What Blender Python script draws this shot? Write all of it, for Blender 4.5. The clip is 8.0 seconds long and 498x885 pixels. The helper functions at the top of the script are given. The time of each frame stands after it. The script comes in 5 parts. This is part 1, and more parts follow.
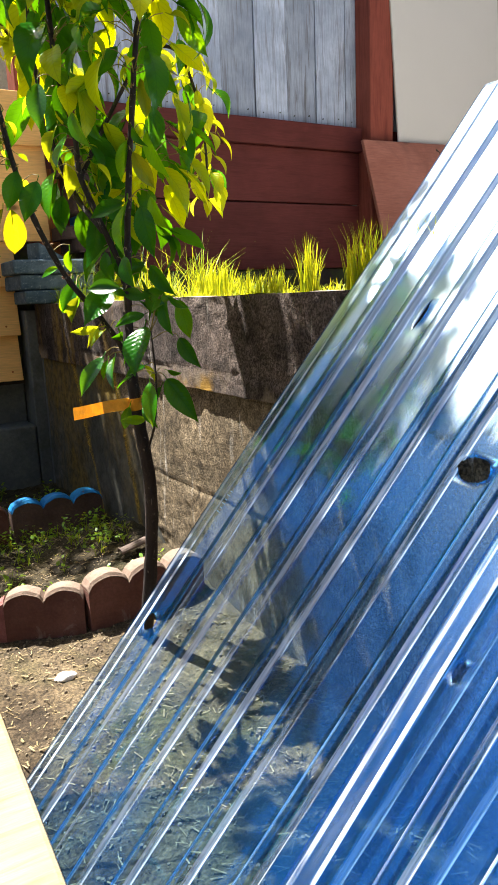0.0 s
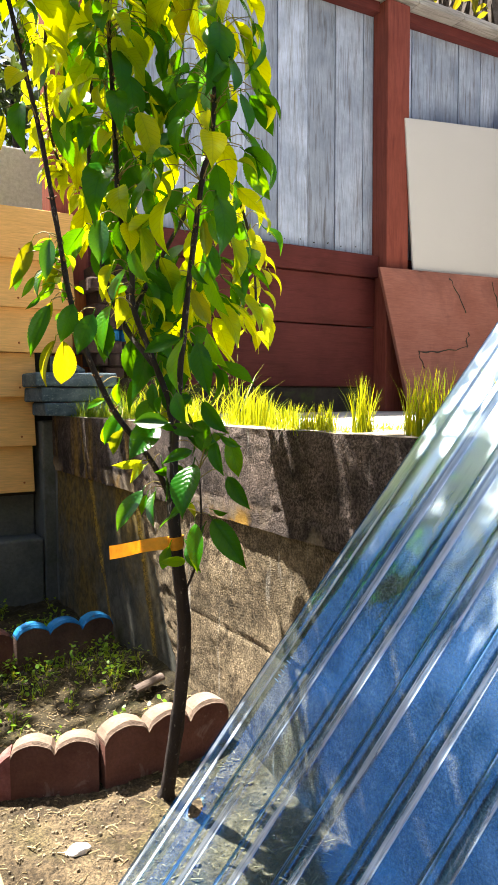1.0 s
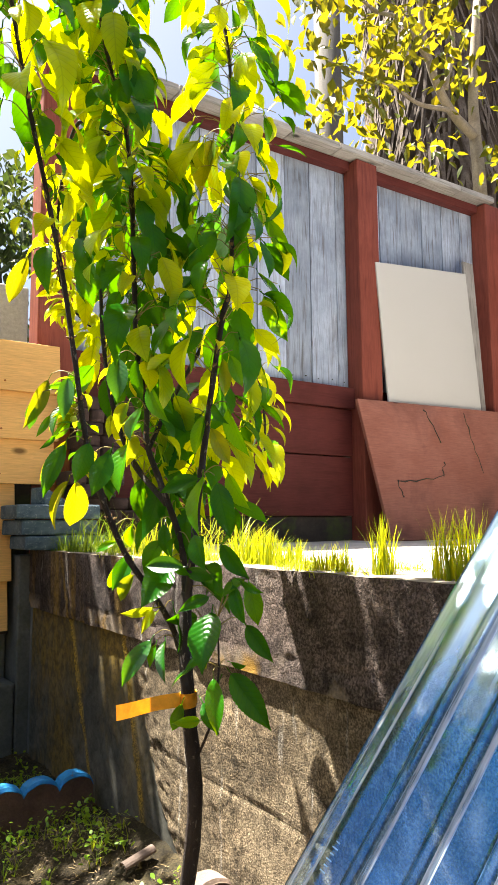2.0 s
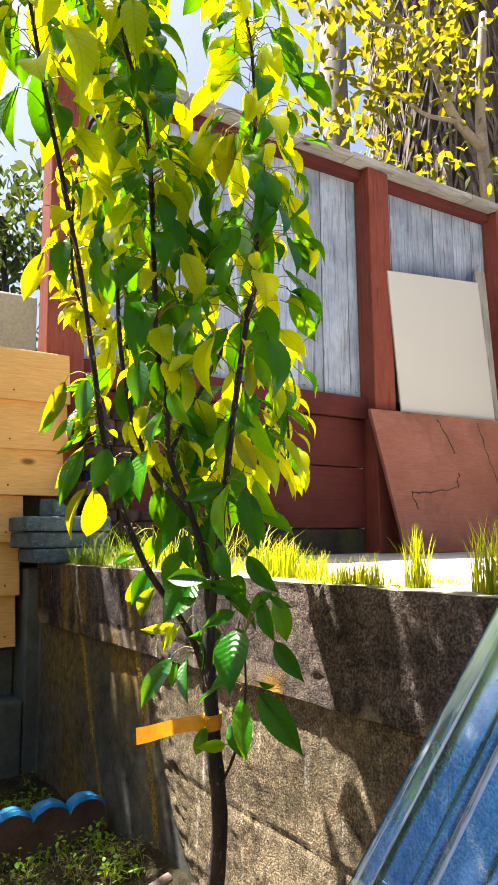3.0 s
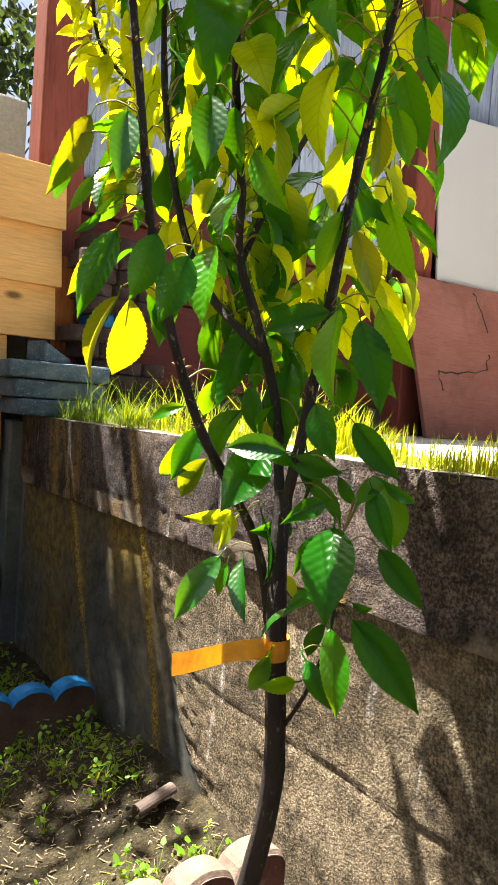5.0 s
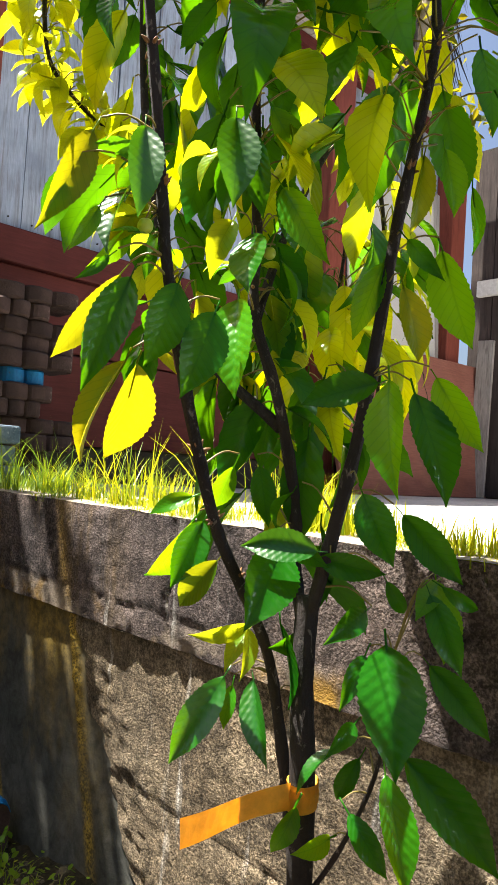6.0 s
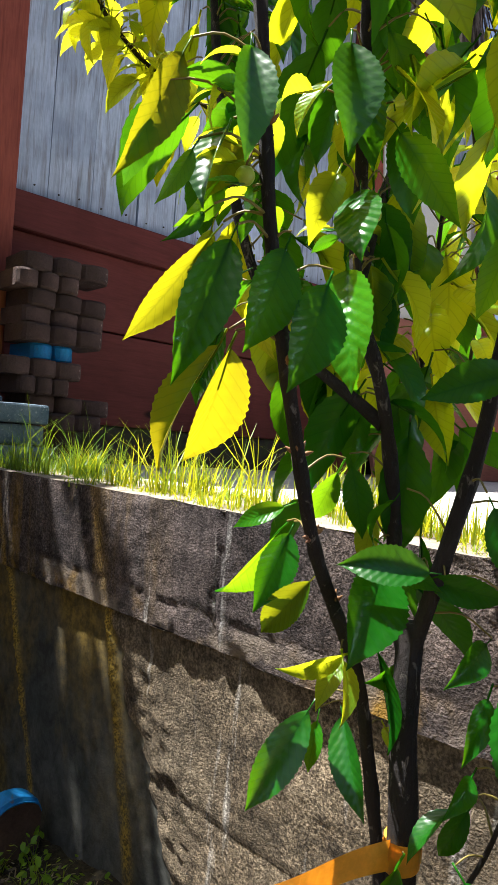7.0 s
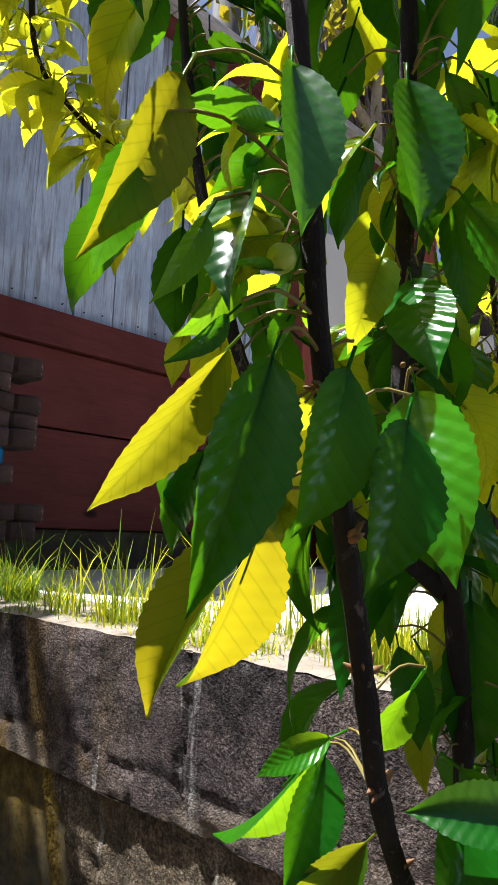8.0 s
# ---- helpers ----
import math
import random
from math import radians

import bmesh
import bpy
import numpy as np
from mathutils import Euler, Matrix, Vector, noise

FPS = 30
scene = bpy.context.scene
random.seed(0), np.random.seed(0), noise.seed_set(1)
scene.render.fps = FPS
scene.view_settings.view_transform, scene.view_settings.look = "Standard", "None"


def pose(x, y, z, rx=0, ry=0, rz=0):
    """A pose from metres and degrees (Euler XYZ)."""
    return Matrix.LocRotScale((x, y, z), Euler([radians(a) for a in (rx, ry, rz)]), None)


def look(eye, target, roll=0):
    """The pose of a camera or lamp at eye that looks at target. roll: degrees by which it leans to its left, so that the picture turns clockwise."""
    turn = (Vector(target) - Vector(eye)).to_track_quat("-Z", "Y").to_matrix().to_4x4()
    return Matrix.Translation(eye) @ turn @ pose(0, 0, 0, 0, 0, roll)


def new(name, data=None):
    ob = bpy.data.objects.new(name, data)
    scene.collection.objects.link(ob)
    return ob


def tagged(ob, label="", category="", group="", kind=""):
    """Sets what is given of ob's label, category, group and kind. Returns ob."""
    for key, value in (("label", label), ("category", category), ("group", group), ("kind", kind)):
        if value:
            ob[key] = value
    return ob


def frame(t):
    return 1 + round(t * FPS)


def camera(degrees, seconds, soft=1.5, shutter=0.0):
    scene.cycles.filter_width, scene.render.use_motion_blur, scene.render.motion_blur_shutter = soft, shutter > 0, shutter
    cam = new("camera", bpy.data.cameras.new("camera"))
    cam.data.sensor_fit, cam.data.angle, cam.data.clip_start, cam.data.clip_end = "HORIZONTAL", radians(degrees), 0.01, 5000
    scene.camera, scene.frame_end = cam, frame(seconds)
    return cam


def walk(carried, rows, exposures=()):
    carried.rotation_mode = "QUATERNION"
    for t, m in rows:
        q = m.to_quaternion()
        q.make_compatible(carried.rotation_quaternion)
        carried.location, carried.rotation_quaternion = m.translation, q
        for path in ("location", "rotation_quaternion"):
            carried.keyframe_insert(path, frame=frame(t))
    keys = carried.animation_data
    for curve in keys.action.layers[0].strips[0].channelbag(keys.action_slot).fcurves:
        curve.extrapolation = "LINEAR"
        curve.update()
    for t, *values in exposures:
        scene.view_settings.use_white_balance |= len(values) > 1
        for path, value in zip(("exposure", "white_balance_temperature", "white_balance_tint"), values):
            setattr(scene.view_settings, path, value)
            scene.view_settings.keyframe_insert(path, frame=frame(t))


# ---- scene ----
cam = camera(39.0, 8.0, soft=1.5)
PATH = [
    (0, (0.026, -0.023, 0.673), (0.820, 1.327, 0.348), -2.4),
    (0.5, (0.008, 0.022, 0.704), (0.810, 1.397, 0.540), -0.5),
    (1, (-0.013, 0.090, 0.731), (0.817, 1.455, 0.634), -0.2),
    (1.5, (-0.043, 0.146, 0.752), (0.798, 1.506, 0.814), -0.1),
    (2, (-0.062, 0.175, 0.758), (0.836, 1.486, 0.942), -0.4),
    (2.2, (-0.075, 0.190, 0.761), (0.816, 1.501, 0.976), -0.5),
    (3.3, (-0.044, 0.279, 0.752), (0.840, 1.596, 0.964), -0.5),
    (3.5, (-0.035, 0.315, 0.752), (0.827, 1.655, 0.898), 0.6),
    (4, (0.003, 0.410, 0.742), (0.874, 1.752, 0.779), 0.4),
    (4.2, (0.010, 0.450, 0.746), (0.869, 1.800, 0.765), 1.3),
    (5.3, (0.040, 0.646, 0.729), (1.004, 1.920, 0.642), 4.0),
    (5.5, (0.040, 0.687, 0.743), (1.018, 1.952, 0.692), 2.8),
    (6, (0.030, 0.760, 0.756), (1.154, 1.898, 0.814), 3.6),
    (6.5, (0.028, 0.808, 0.762), (1.198, 1.899, 0.777), 5.1),
    (7, (0.051, 0.861, 0.770), (1.152, 2.022, 0.773), 4.3),
    (7.5, (0.086, 0.941, 0.794), (1.187, 2.102, 0.830), 3.0),
    (8, (0.118, 0.989, 0.818), (1.303, 2.046, 1.012), 2.3),
]
EXPOSURES = [(0.0, 2.28, 6600, 10), (1.0, 2.57, 6850, 10), (2.0, 2.72, 6950, 10), (4.2, 2.57, 6850, 10), (5.5, 2.52, 6700, 10), (6.5, 2.2, 6400, 10),
             (7.0, 1.95, 6100, 11), (7.5, 1.6, 5950, 12), (8.0, 1.58, 5900, 13)]
walk(cam, [(t, look(eye, target, roll)) for t, eye, target, roll in PATH], EXPOSURES)

# ---- light: high sun beyond the fence, clear sky ----
SUN_AZ, SUN_EL = -28.0, 67.3
world = bpy.data.worlds.new("sky")
scene.world = world
world.use_nodes = True
wt = world.node_tree
sky = wt.nodes.new("ShaderNodeTexSky")
sky.sky_type, sky.sun_disc = "NISHITA", False
sky.sun_elevation, sky.sun_rotation = radians(SUN_EL), radians(SUN_AZ)
sky.air_density, sky.dust_density, sky.ozone_density = 1.0, 4.5, 3.5
wt.links.new(sky.outputs[0], wt.nodes["Background"].inputs[0])
wt.nodes["Background"].inputs[1].default_value = 0.038
sun = new("sun", bpy.data.lights.new("sun", "SUN"))
sun.data.energy, sun.data.angle, sun.data.color = 5.0, radians(0.6), (1.0, 0.95, 0.86)
to_sun = Vector((math.sin(radians(SUN_AZ)) * math.cos(radians(SUN_EL)), math.cos(radians(SUN_AZ)) * math.cos(radians(SUN_EL)), math.sin(radians(SUN_EL))))
sun.matrix_world = look(to_sun * 20, (0, 0, 0))


# ---- material helpers ----
def tree_of(name):
    m = bpy.data.materials.new(name)
    m.use_nodes = True
    return m, m.node_tree, m.node_tree.nodes["Principled BSDF"]


def add(nt, kind, **values):
    n = nt.nodes.new(kind)
    for key, value in values.items():
        n.inputs[key.replace("_", " ")].default_value = value
    return n


def coords(nt, stretch=(1, 1, 1)):
    tc = nt.nodes.new("ShaderNodeTexCoord")
    mp = nt.nodes.new("ShaderNodeMapping")
    mp.inputs["Scale"].default_value = stretch
    nt.links.new(tc.outputs["Object"], mp.inputs["Vector"])
    return mp.outputs[0]


def noise_of(nt, vec, scale, detail=6.0, rough=0.6, distort=0.0):
    n = add(nt, "ShaderNodeTexNoise", Scale=scale, Detail=detail, Roughness=rough, Distortion=distort)
    nt.links.new(vec, n.inputs["Vector"])
    return n.outputs["Fac"]


def ramp(nt, fac, lo, hi, a=(0, 0, 0), b=(1, 1, 1)):
    r = nt.nodes.new("ShaderNodeValToRGB")
    r.color_ramp.elements[0].position, r.color_ramp.elements[1].position = lo, hi
    r.color_ramp.elements[0].color, r.color_ramp.elements[1].color = (*a, 1), (*b, 1)
    nt.links.new(fac, r.inputs[0])
    return r.outputs[0]


def mixed(nt, fac, a, b, mode="MIX"):
    m = nt.nodes.new("ShaderNodeMix")
    m.data_type, m.blend_type = "RGBA", mode
    for socket, value in ((m.inputs[0], fac), (m.inputs[6], a), (m.inputs[7], b)):
        if isinstance(value, (int, float)):
            socket.default_value = value
        elif isinstance(value, tuple):
            socket.default_value = (*value, 1)
        else:
            nt.links.new(value, socket)
    return m.outputs[2]


def bumped(nt, bsdf, height, strength, distance):
    b = add(nt, "ShaderNodeBump", Strength=strength, Distance=distance)
    nt.links.new(height, b.inputs["Height"])
    nt.links.new(b.outputs[0], bsdf.inputs["Normal"])


def surface(name, a, b, rough=0.8, broad=3.0, fine=60.0, bump=0.4, depth=0.003, stretch=(1, 1, 1), spots=None, spread=0.0, metal=0.0, gloss_var=0.15):
    """A weathered surface: two colours mixed broadly, a fine grain, spots of a third colour, and a relief."""
    m, nt, p = tree_of(name)
    v = coords(nt, stretch)
    big, small = noise_of(nt, v, broad), noise_of(nt, v, fine, 8.0, 0.7)
    col = mixed(nt, ramp(nt, big, 0.35, 0.68), a, b)
    col = mixed(nt, 0.55, col, ramp(nt, small, 0.25, 0.75, (0.45,) * 3, (1.35,) * 3), "MULTIPLY")
    if spots:
        tone, scale, lo, hi = spots
        col = mixed(nt, ramp(nt, noise_of(nt, v, scale, 5.0, 0.65, 0.6), lo, hi), col, tone)
    if spread:
        info = nt.nodes.new("ShaderNodeObjectInfo")
        col = mixed(nt, 1.0, col, ramp(nt, info.outputs["Random"], 0.0, 1.0, (1 - spread,) * 3, (1 + spread,) * 3), "MULTIPLY")
    nt.links.new(col, p.inputs["Base Color"])
    r = nt.nodes.new("ShaderNodeMapRange")
    r.inputs["To Min"].default_value, r.inputs["To Max"].default_value = max(0.05, rough - gloss_var), min(1.0, rough + gloss_var)
    nt.links.new(small, r.inputs[0])
    nt.links.new(r.outputs[0], p.inputs["Roughness"])
    p.inputs["Metallic"].default_value = metal
    p.inputs["Specular IOR Level"].default_value = 0.25
    bumped(nt, p, small, bump, depth)
    return m


# ---- materials ----
def concrete_material(name, base, light, streak, streak_amount, skin=0.0, lip=None):
    """Old cast concrete: sandy grain, dark weathering, ochre streaks that run down."""
    m, nt, p = tree_of(name)
    v = coords(nt)
    down = coords(nt, (1.0, 6.0, 0.55) if not skin else (1.0, 1.6, 0.8))
    big = noise_of(nt, v, 2.6, 6, 0.62)
    grain = noise_of(nt, v, 230, 2.5, 0.7)
    pits = noise_of(nt, v, 38, 6, 0.7)
    col = mixed(nt, ramp(nt, big, 0.36, 0.66), base, light)
    col = mixed(nt, ramp(nt, noise_of(nt, v, 9, 6, 0.7, 0.8), 0.5, 0.72), col, tuple(c * 0.45 for c in base))
    col = mixed(nt, ramp(nt, noise_of(nt, down, 6.0, 3, 0.6), 0.62, 0.74, (0, 0, 0), (0.6 * (1 - skin),) * 3), col, (0.5, 0.49, 0.46))
    wear_or_glare = ramp(nt, noise_of(nt, v, 4.5, 7, 0.72, 0.6), 0.42, 0.56, (0.6 * (1 - skin),) * 3, (1.0 * (1 - 0.9 * skin),) * 3)
    col = mixed(nt, wear_or_glare, col, ramp(nt, grain, 0.42, 0.6, (0.45,) * 3, (1.6,) * 3), "MULTIPLY")
    col = mixed(nt, 0.8 - 0.5 * skin, col, ramp(nt, pits, 0.36, 0.56, (0.5,) * 3, (1.25,) * 3), "MULTIPLY")
    col = mixed(nt, 0.45, col, ramp(nt, noise_of(nt, v, 17, 8, 0.75, 1.2), 0.38, 0.6, (0.3,) * 3, (1.3,) * 3), "MULTIPLY")
    nt.links.new(col, p.inputs["Base Color"])
    p.inputs["Roughness"].default_value = 0.93
    p.inputs["Specular IOR Level"].default_value = 0.2
    stones = add(nt, "ShaderNodeTexVoronoi", Scale=170.0, Randomness=1.0)
    nt.links.new(mixed(nt, 0.06, v, noise_of(nt, v, 60, 3, 0.6)), stones.inputs["Vector"])
    exposed = ramp(nt, noise_of(nt, v, 6, 5, 0.65), 0.46, 0.6, (0.0,) * 3, (0.9 * (1 - skin),) * 3)
    tone = mixed(nt, 1.0, col, ramp(nt, stones.outputs["Color"], 0.1, 0.9, (0.7,) * 3, (1.4, 1.35, 1.3)), "MULTIPLY")
    col = mixed(nt, exposed, col, tone)
    sep = nt.nodes.new("ShaderNodeSeparateXYZ")
    nt.links.new(v, sep.inputs[0])
    wob = add(nt, "ShaderNodeMath")
    wob.operation = "MULTIPLY_ADD"
    nt.links.new(noise_of(nt, v, 11, 4, 0.6), wob.inputs[0])
    wob.inputs[1].default_value = 0.5
    far = add(nt, "ShaderNodeMath")
    far.operation = "MULTIPLY_ADD"
    nt.links.new(sep.outputs[1], far.inputs[0])
    far.inputs[1].default_value, far.inputs[2].default_value = 4.0, -7.0
    nt.links.new(far.outputs[0], wob.inputs[2])
    mossy = mixed(nt, 1.0, ramp(nt, wob.outputs[0], 0.0, 1.0), ramp(nt, noise_of(nt, down, 2.4, 5, 0.65), 0.5 - 0.1 * skin, 0.66 - 0.03 * skin, (0, 0, 0), (streak_amount,) * 3), "MULTIPLY")
    col = mixed(nt, mossy, col, mixed(nt, ramp(nt, pits, 0.4, 0.6), tuple(c * 0.35 for c in streak), streak))
    for place, slope, half in ((2.06, -0.38, 0.02), (1.738, -0.27, 0.026)):
        lean = add(nt, "ShaderNodeMath")
        lean.operation = "MULTIPLY_ADD"
        nt.links.new(sep.outputs[2], lean.inputs[0])
        lean.inputs[1].default_value = slope
        nt.links.new(sep.outputs[1], lean.inputs[2])
        away = add(nt, "ShaderNodeMath")
        away.operation = "SUBTRACT"
        nt.links.new(lean.outputs[0], away.inputs[0])
        away.inputs[1].default_value = place
        width = add(nt, "ShaderNodeMath")
        width.operation = "ABSOLUTE"
        nt.links.new(away.outputs[0], width.inputs[0])
        band = mixed(nt, 1.0, ramp(nt, width.outputs[0], half * 0.2, half * 0.8, (streak_amount,) * 3, (0, 0, 0)), ramp(nt, noise_of(nt, v, 16, 6, 0.7), 0.36, 0.56, (0.25,) * 3, (1, 1, 1)), "MULTIPLY")
        col = mixed(nt, band, col, mixed(nt, ramp(nt, grain, 0.42, 0.58), tuple(c * 0.4 for c in streak), tuple(c * (1.3 + 0.5 * skin) for c in streak)))
    if lip:
        # crumbling, rust-stained lower edge
        drop = add(nt, "ShaderNodeMath")
        drop.operation = "SUBTRACT"
        nt.links.new(sep.outputs[2], drop.inputs[0])
        drop.inputs[1].default_value = lip
        edge = mixed(nt, 1.0, ramp(nt, drop.outputs[0], 0.012, 0.05, (1, 1, 1), (0, 0, 0)), ramp(nt, noise_of(nt, v, 7, 5, 0.65), 0.46, 0.6, (0, 0, 0), (0.85,) * 3), "MULTIPLY")
        col = mixed(nt, edge, col, mixed(nt, ramp(nt, noise_of(nt, v, 12, 4, 0.6), 0.45, 0.6), (0.3, 0.245, 0.185), (0.33, 0.19, 0.03)))
    nt.links.new(col, p.inputs["Base Color"])
    h = mixed(nt, mixed(nt, 0.5, (0, 0, 0), wear_or_glare), pits, grain)
    h = mixed(nt, mixed(nt, 0.45, (0, 0, 0), exposed), h, ramp(nt, stones.outputs["Distance"], 0.0, 0.7, (1, 1, 1), (0, 0, 0)))
    bumped(nt, p, h, 0.9 - 0.7 * skin, 0.005)
    sand = add(nt, "ShaderNodeBump", Strength=1.0 - 0.8 * skin, Distance=0.0042)
    nt.links.new(noise_of(nt, v, 270, 2.5, 0.7), sand.inputs["Height"])
    nt.links.new(p.inputs["Normal"].links[0].from_socket, sand.inputs["Normal"])
    nt.links.new(sand.outputs[0], p.inputs["Normal"])
    return m


def plank_material(name, a, b, grain_dark, axis, rough=0.8, spread=0.18, stain=None, vein=0.85):
    """Sawn wood with grain along one axis (0 x, 2 z), knots, and boards that differ a little."""
    m, nt, p = tree_of(name)
    info = nt.nodes.new("ShaderNodeObjectInfo")
    tc = nt.nodes.new("ShaderNodeTexCoord")
    shift = nt.nodes.new("ShaderNodeVectorMath")
    shift.operation = "ADD"
    far = nt.nodes.new("ShaderNodeVectorMath")
    far.operation = "SCALE"
    far.inputs[0].default_value = (7.0, 11.0, 13.0)
    nt.links.new(info.outputs["Random"], far.inputs[3])
    nt.links.new(tc.outputs["Object"], shift.inputs[0])
    nt.links.new(far.outputs[0], shift.inputs[1])
    mp = nt.nodes.new("ShaderNodeMapping")
    mp.inputs["Scale"].default_value = (0.6, 9.0, 9.0) if axis == 0 else (9.0, 9.0, 0.6)
    nt.links.new(shift.outputs[0], mp.inputs["Vector"])
    v = mp.outputs[0]
    grain = noise_of(nt, v, 7.0, 8, 0.65, 0.7)
    fine = noise_of(nt, v, 26.0, 6, 0.7)
    blot = noise_of(nt, shift.outputs[0], 5.0, 5, 0.6)
    knots = nt.nodes.new("ShaderNodeTexVoronoi")
    knots.inputs["Scale"].default_value = 3.1
    mk = nt.nodes.new("ShaderNodeMapping")
    mk.inputs["Scale"].default_value = (0.7, 1.5, 1.5) if axis == 0 else (1.5, 1.5, 0.7)
    nt.links.new(shift.outputs[0], mk.inputs["Vector"])
    nt.links.new(mk.outputs[0], knots.inputs["Vector"])
    col = mixed(nt, ramp(nt, blot, 0.35, 0.7), a, b)
    col = mixed(nt, ramp(nt, grain, 0.49, 0.7, (0, 0, 0), (vein,) * 3), col, grain_dark)
    col = mixed(nt, 0.5, col, ramp(nt, fine, 0.3, 0.7, (0.6,) * 3, (1.3,) * 3), "MULTIPLY")
    col = mixed(nt, ramp(nt, knots.outputs["Distance"], 0.035, 0.075, (1, 1, 1), (0, 0, 0)), col, tuple(c * 0.3 for c in grain_dark))
    if stain:
        col = mixed(nt, ramp(nt, noise_of(nt, shift.outputs[0], 2.2, 6, 0.65, 0.5), 0.5, 0.7), col, stain)
    col = mixed(nt, 1.0, col, ramp(nt, info.outputs["Random"], 0.0, 1.0, (1 - spread,) * 3, (1 + spread,) * 3), "MULTIPLY")
    nt.links.new(col, p.inputs["Base Color"])
    p.inputs["Roughness"].default_value = rough
    p.inputs["Specular IOR Level"].default_value = 0.2
    bumped(nt, p, grain, 0.35, 0.004)
    return m


def leaf_material(name, top, glow, share, rough=0.32, sheen=0.22, ripple=0.15):
    """A leaf: glossy top skin, and light that shines through it; veins from its own UV map."""
    m, nt, p = tree_of(name)
    uv = nt.nodes.new("ShaderNodeUVMap")
    sep = nt.nodes.new("ShaderNodeSeparateXYZ")
    nt.links.new(uv.outputs[0], sep.inputs[0])

    def math_node(op, a, b):
        n = nt.nodes.new("ShaderNodeMath")
        n.operation = op
        for socket, value in ((n.inputs[0], a), (n.inputs[1], b)):
            if isinstance(value, (int, float)):
                socket.default_value = value
            else:
                nt.links.new(value, socket)
        return n.outputs[0]

    side = math_node("ABSOLUTE", math_node("SUBTRACT", sep.outputs[0], 0.5), 0.0)
    wave = math_node("SINE", math_node("MULTIPLY", math_node("SUBTRACT", sep.outputs[1], math_node("MULTIPLY", side, 0.55)), 62.0), 0.0)
    vein = ramp(nt, wave, 0.86, 1.0)
    rib = ramp(nt, side, 0.012, 0.03, (1, 1, 1), (0, 0, 0))
    lines = mixed(nt, 1.0, vein, rib, "LIGHTEN")
    info = nt.nodes.new("ShaderNodeObjectInfo")
    isle = nt.nodes.new("ShaderNodeNewGeometry")
    chance = math_node("FRACT", math_node("ADD", info.outputs["Random"], isle.outputs["Random Per Island"]), 0.0)
    blot = noise_of(nt, coords(nt), 30, 5, 0.6)
    col = mixed(nt, ramp(nt, blot, 0.35, 0.7), top, tuple(c * 1.5 for c in top))
    col = mixed(nt, mixed(nt, 0.8, lines, (0, 0, 0)), col, tuple(min(1, c * 2.0 + 0.005) for c in top))
    col = mixed(nt, 1.0, col, ramp(nt, chance, 0, 1, (0.7, 0.75, 0.8), (1.35, 1.25, 1.0)), "MULTIPLY")
    nt.links.new(col, p.inputs["Base Color"])
    p.inputs["Roughness"].default_value = rough
    p.inputs["Specular IOR Level"].default_value = sheen
    b = add(nt, "ShaderNodeBump", Strength=ripple, Distance=0.0013)
    b.invert = True
    nt.links.new(wave, b.inputs["Height"])
    nt.links.new(b.outputs[0], p.inputs["Normal"])
    shine = nt.nodes.new("ShaderNodeBsdfTranslucent")
    g = mixed(nt, mixed(nt, 0.55, lines, (0, 0, 0)), glow, tuple(c * 0.55 for c in glow))
    g = mixed(nt, 1.0, g, ramp(nt, chance, 0, 1, (0.72, 0.85, 0.9), (1.18, 1.08, 1.0)), "MULTIPLY")
    nt.links.new(g, shine.inputs[0])
    mix = nt.nodes.new("ShaderNodeMixShader")
    mix.inputs[0].default_value = share
    nt.links.new(p.outputs[0], mix.inputs[1])
    nt.links.new(shine.outputs[0], mix.inputs[2])
    nt.links.new(mix.outputs[0], nt.nodes["Material Output"].inputs[0])
    return m


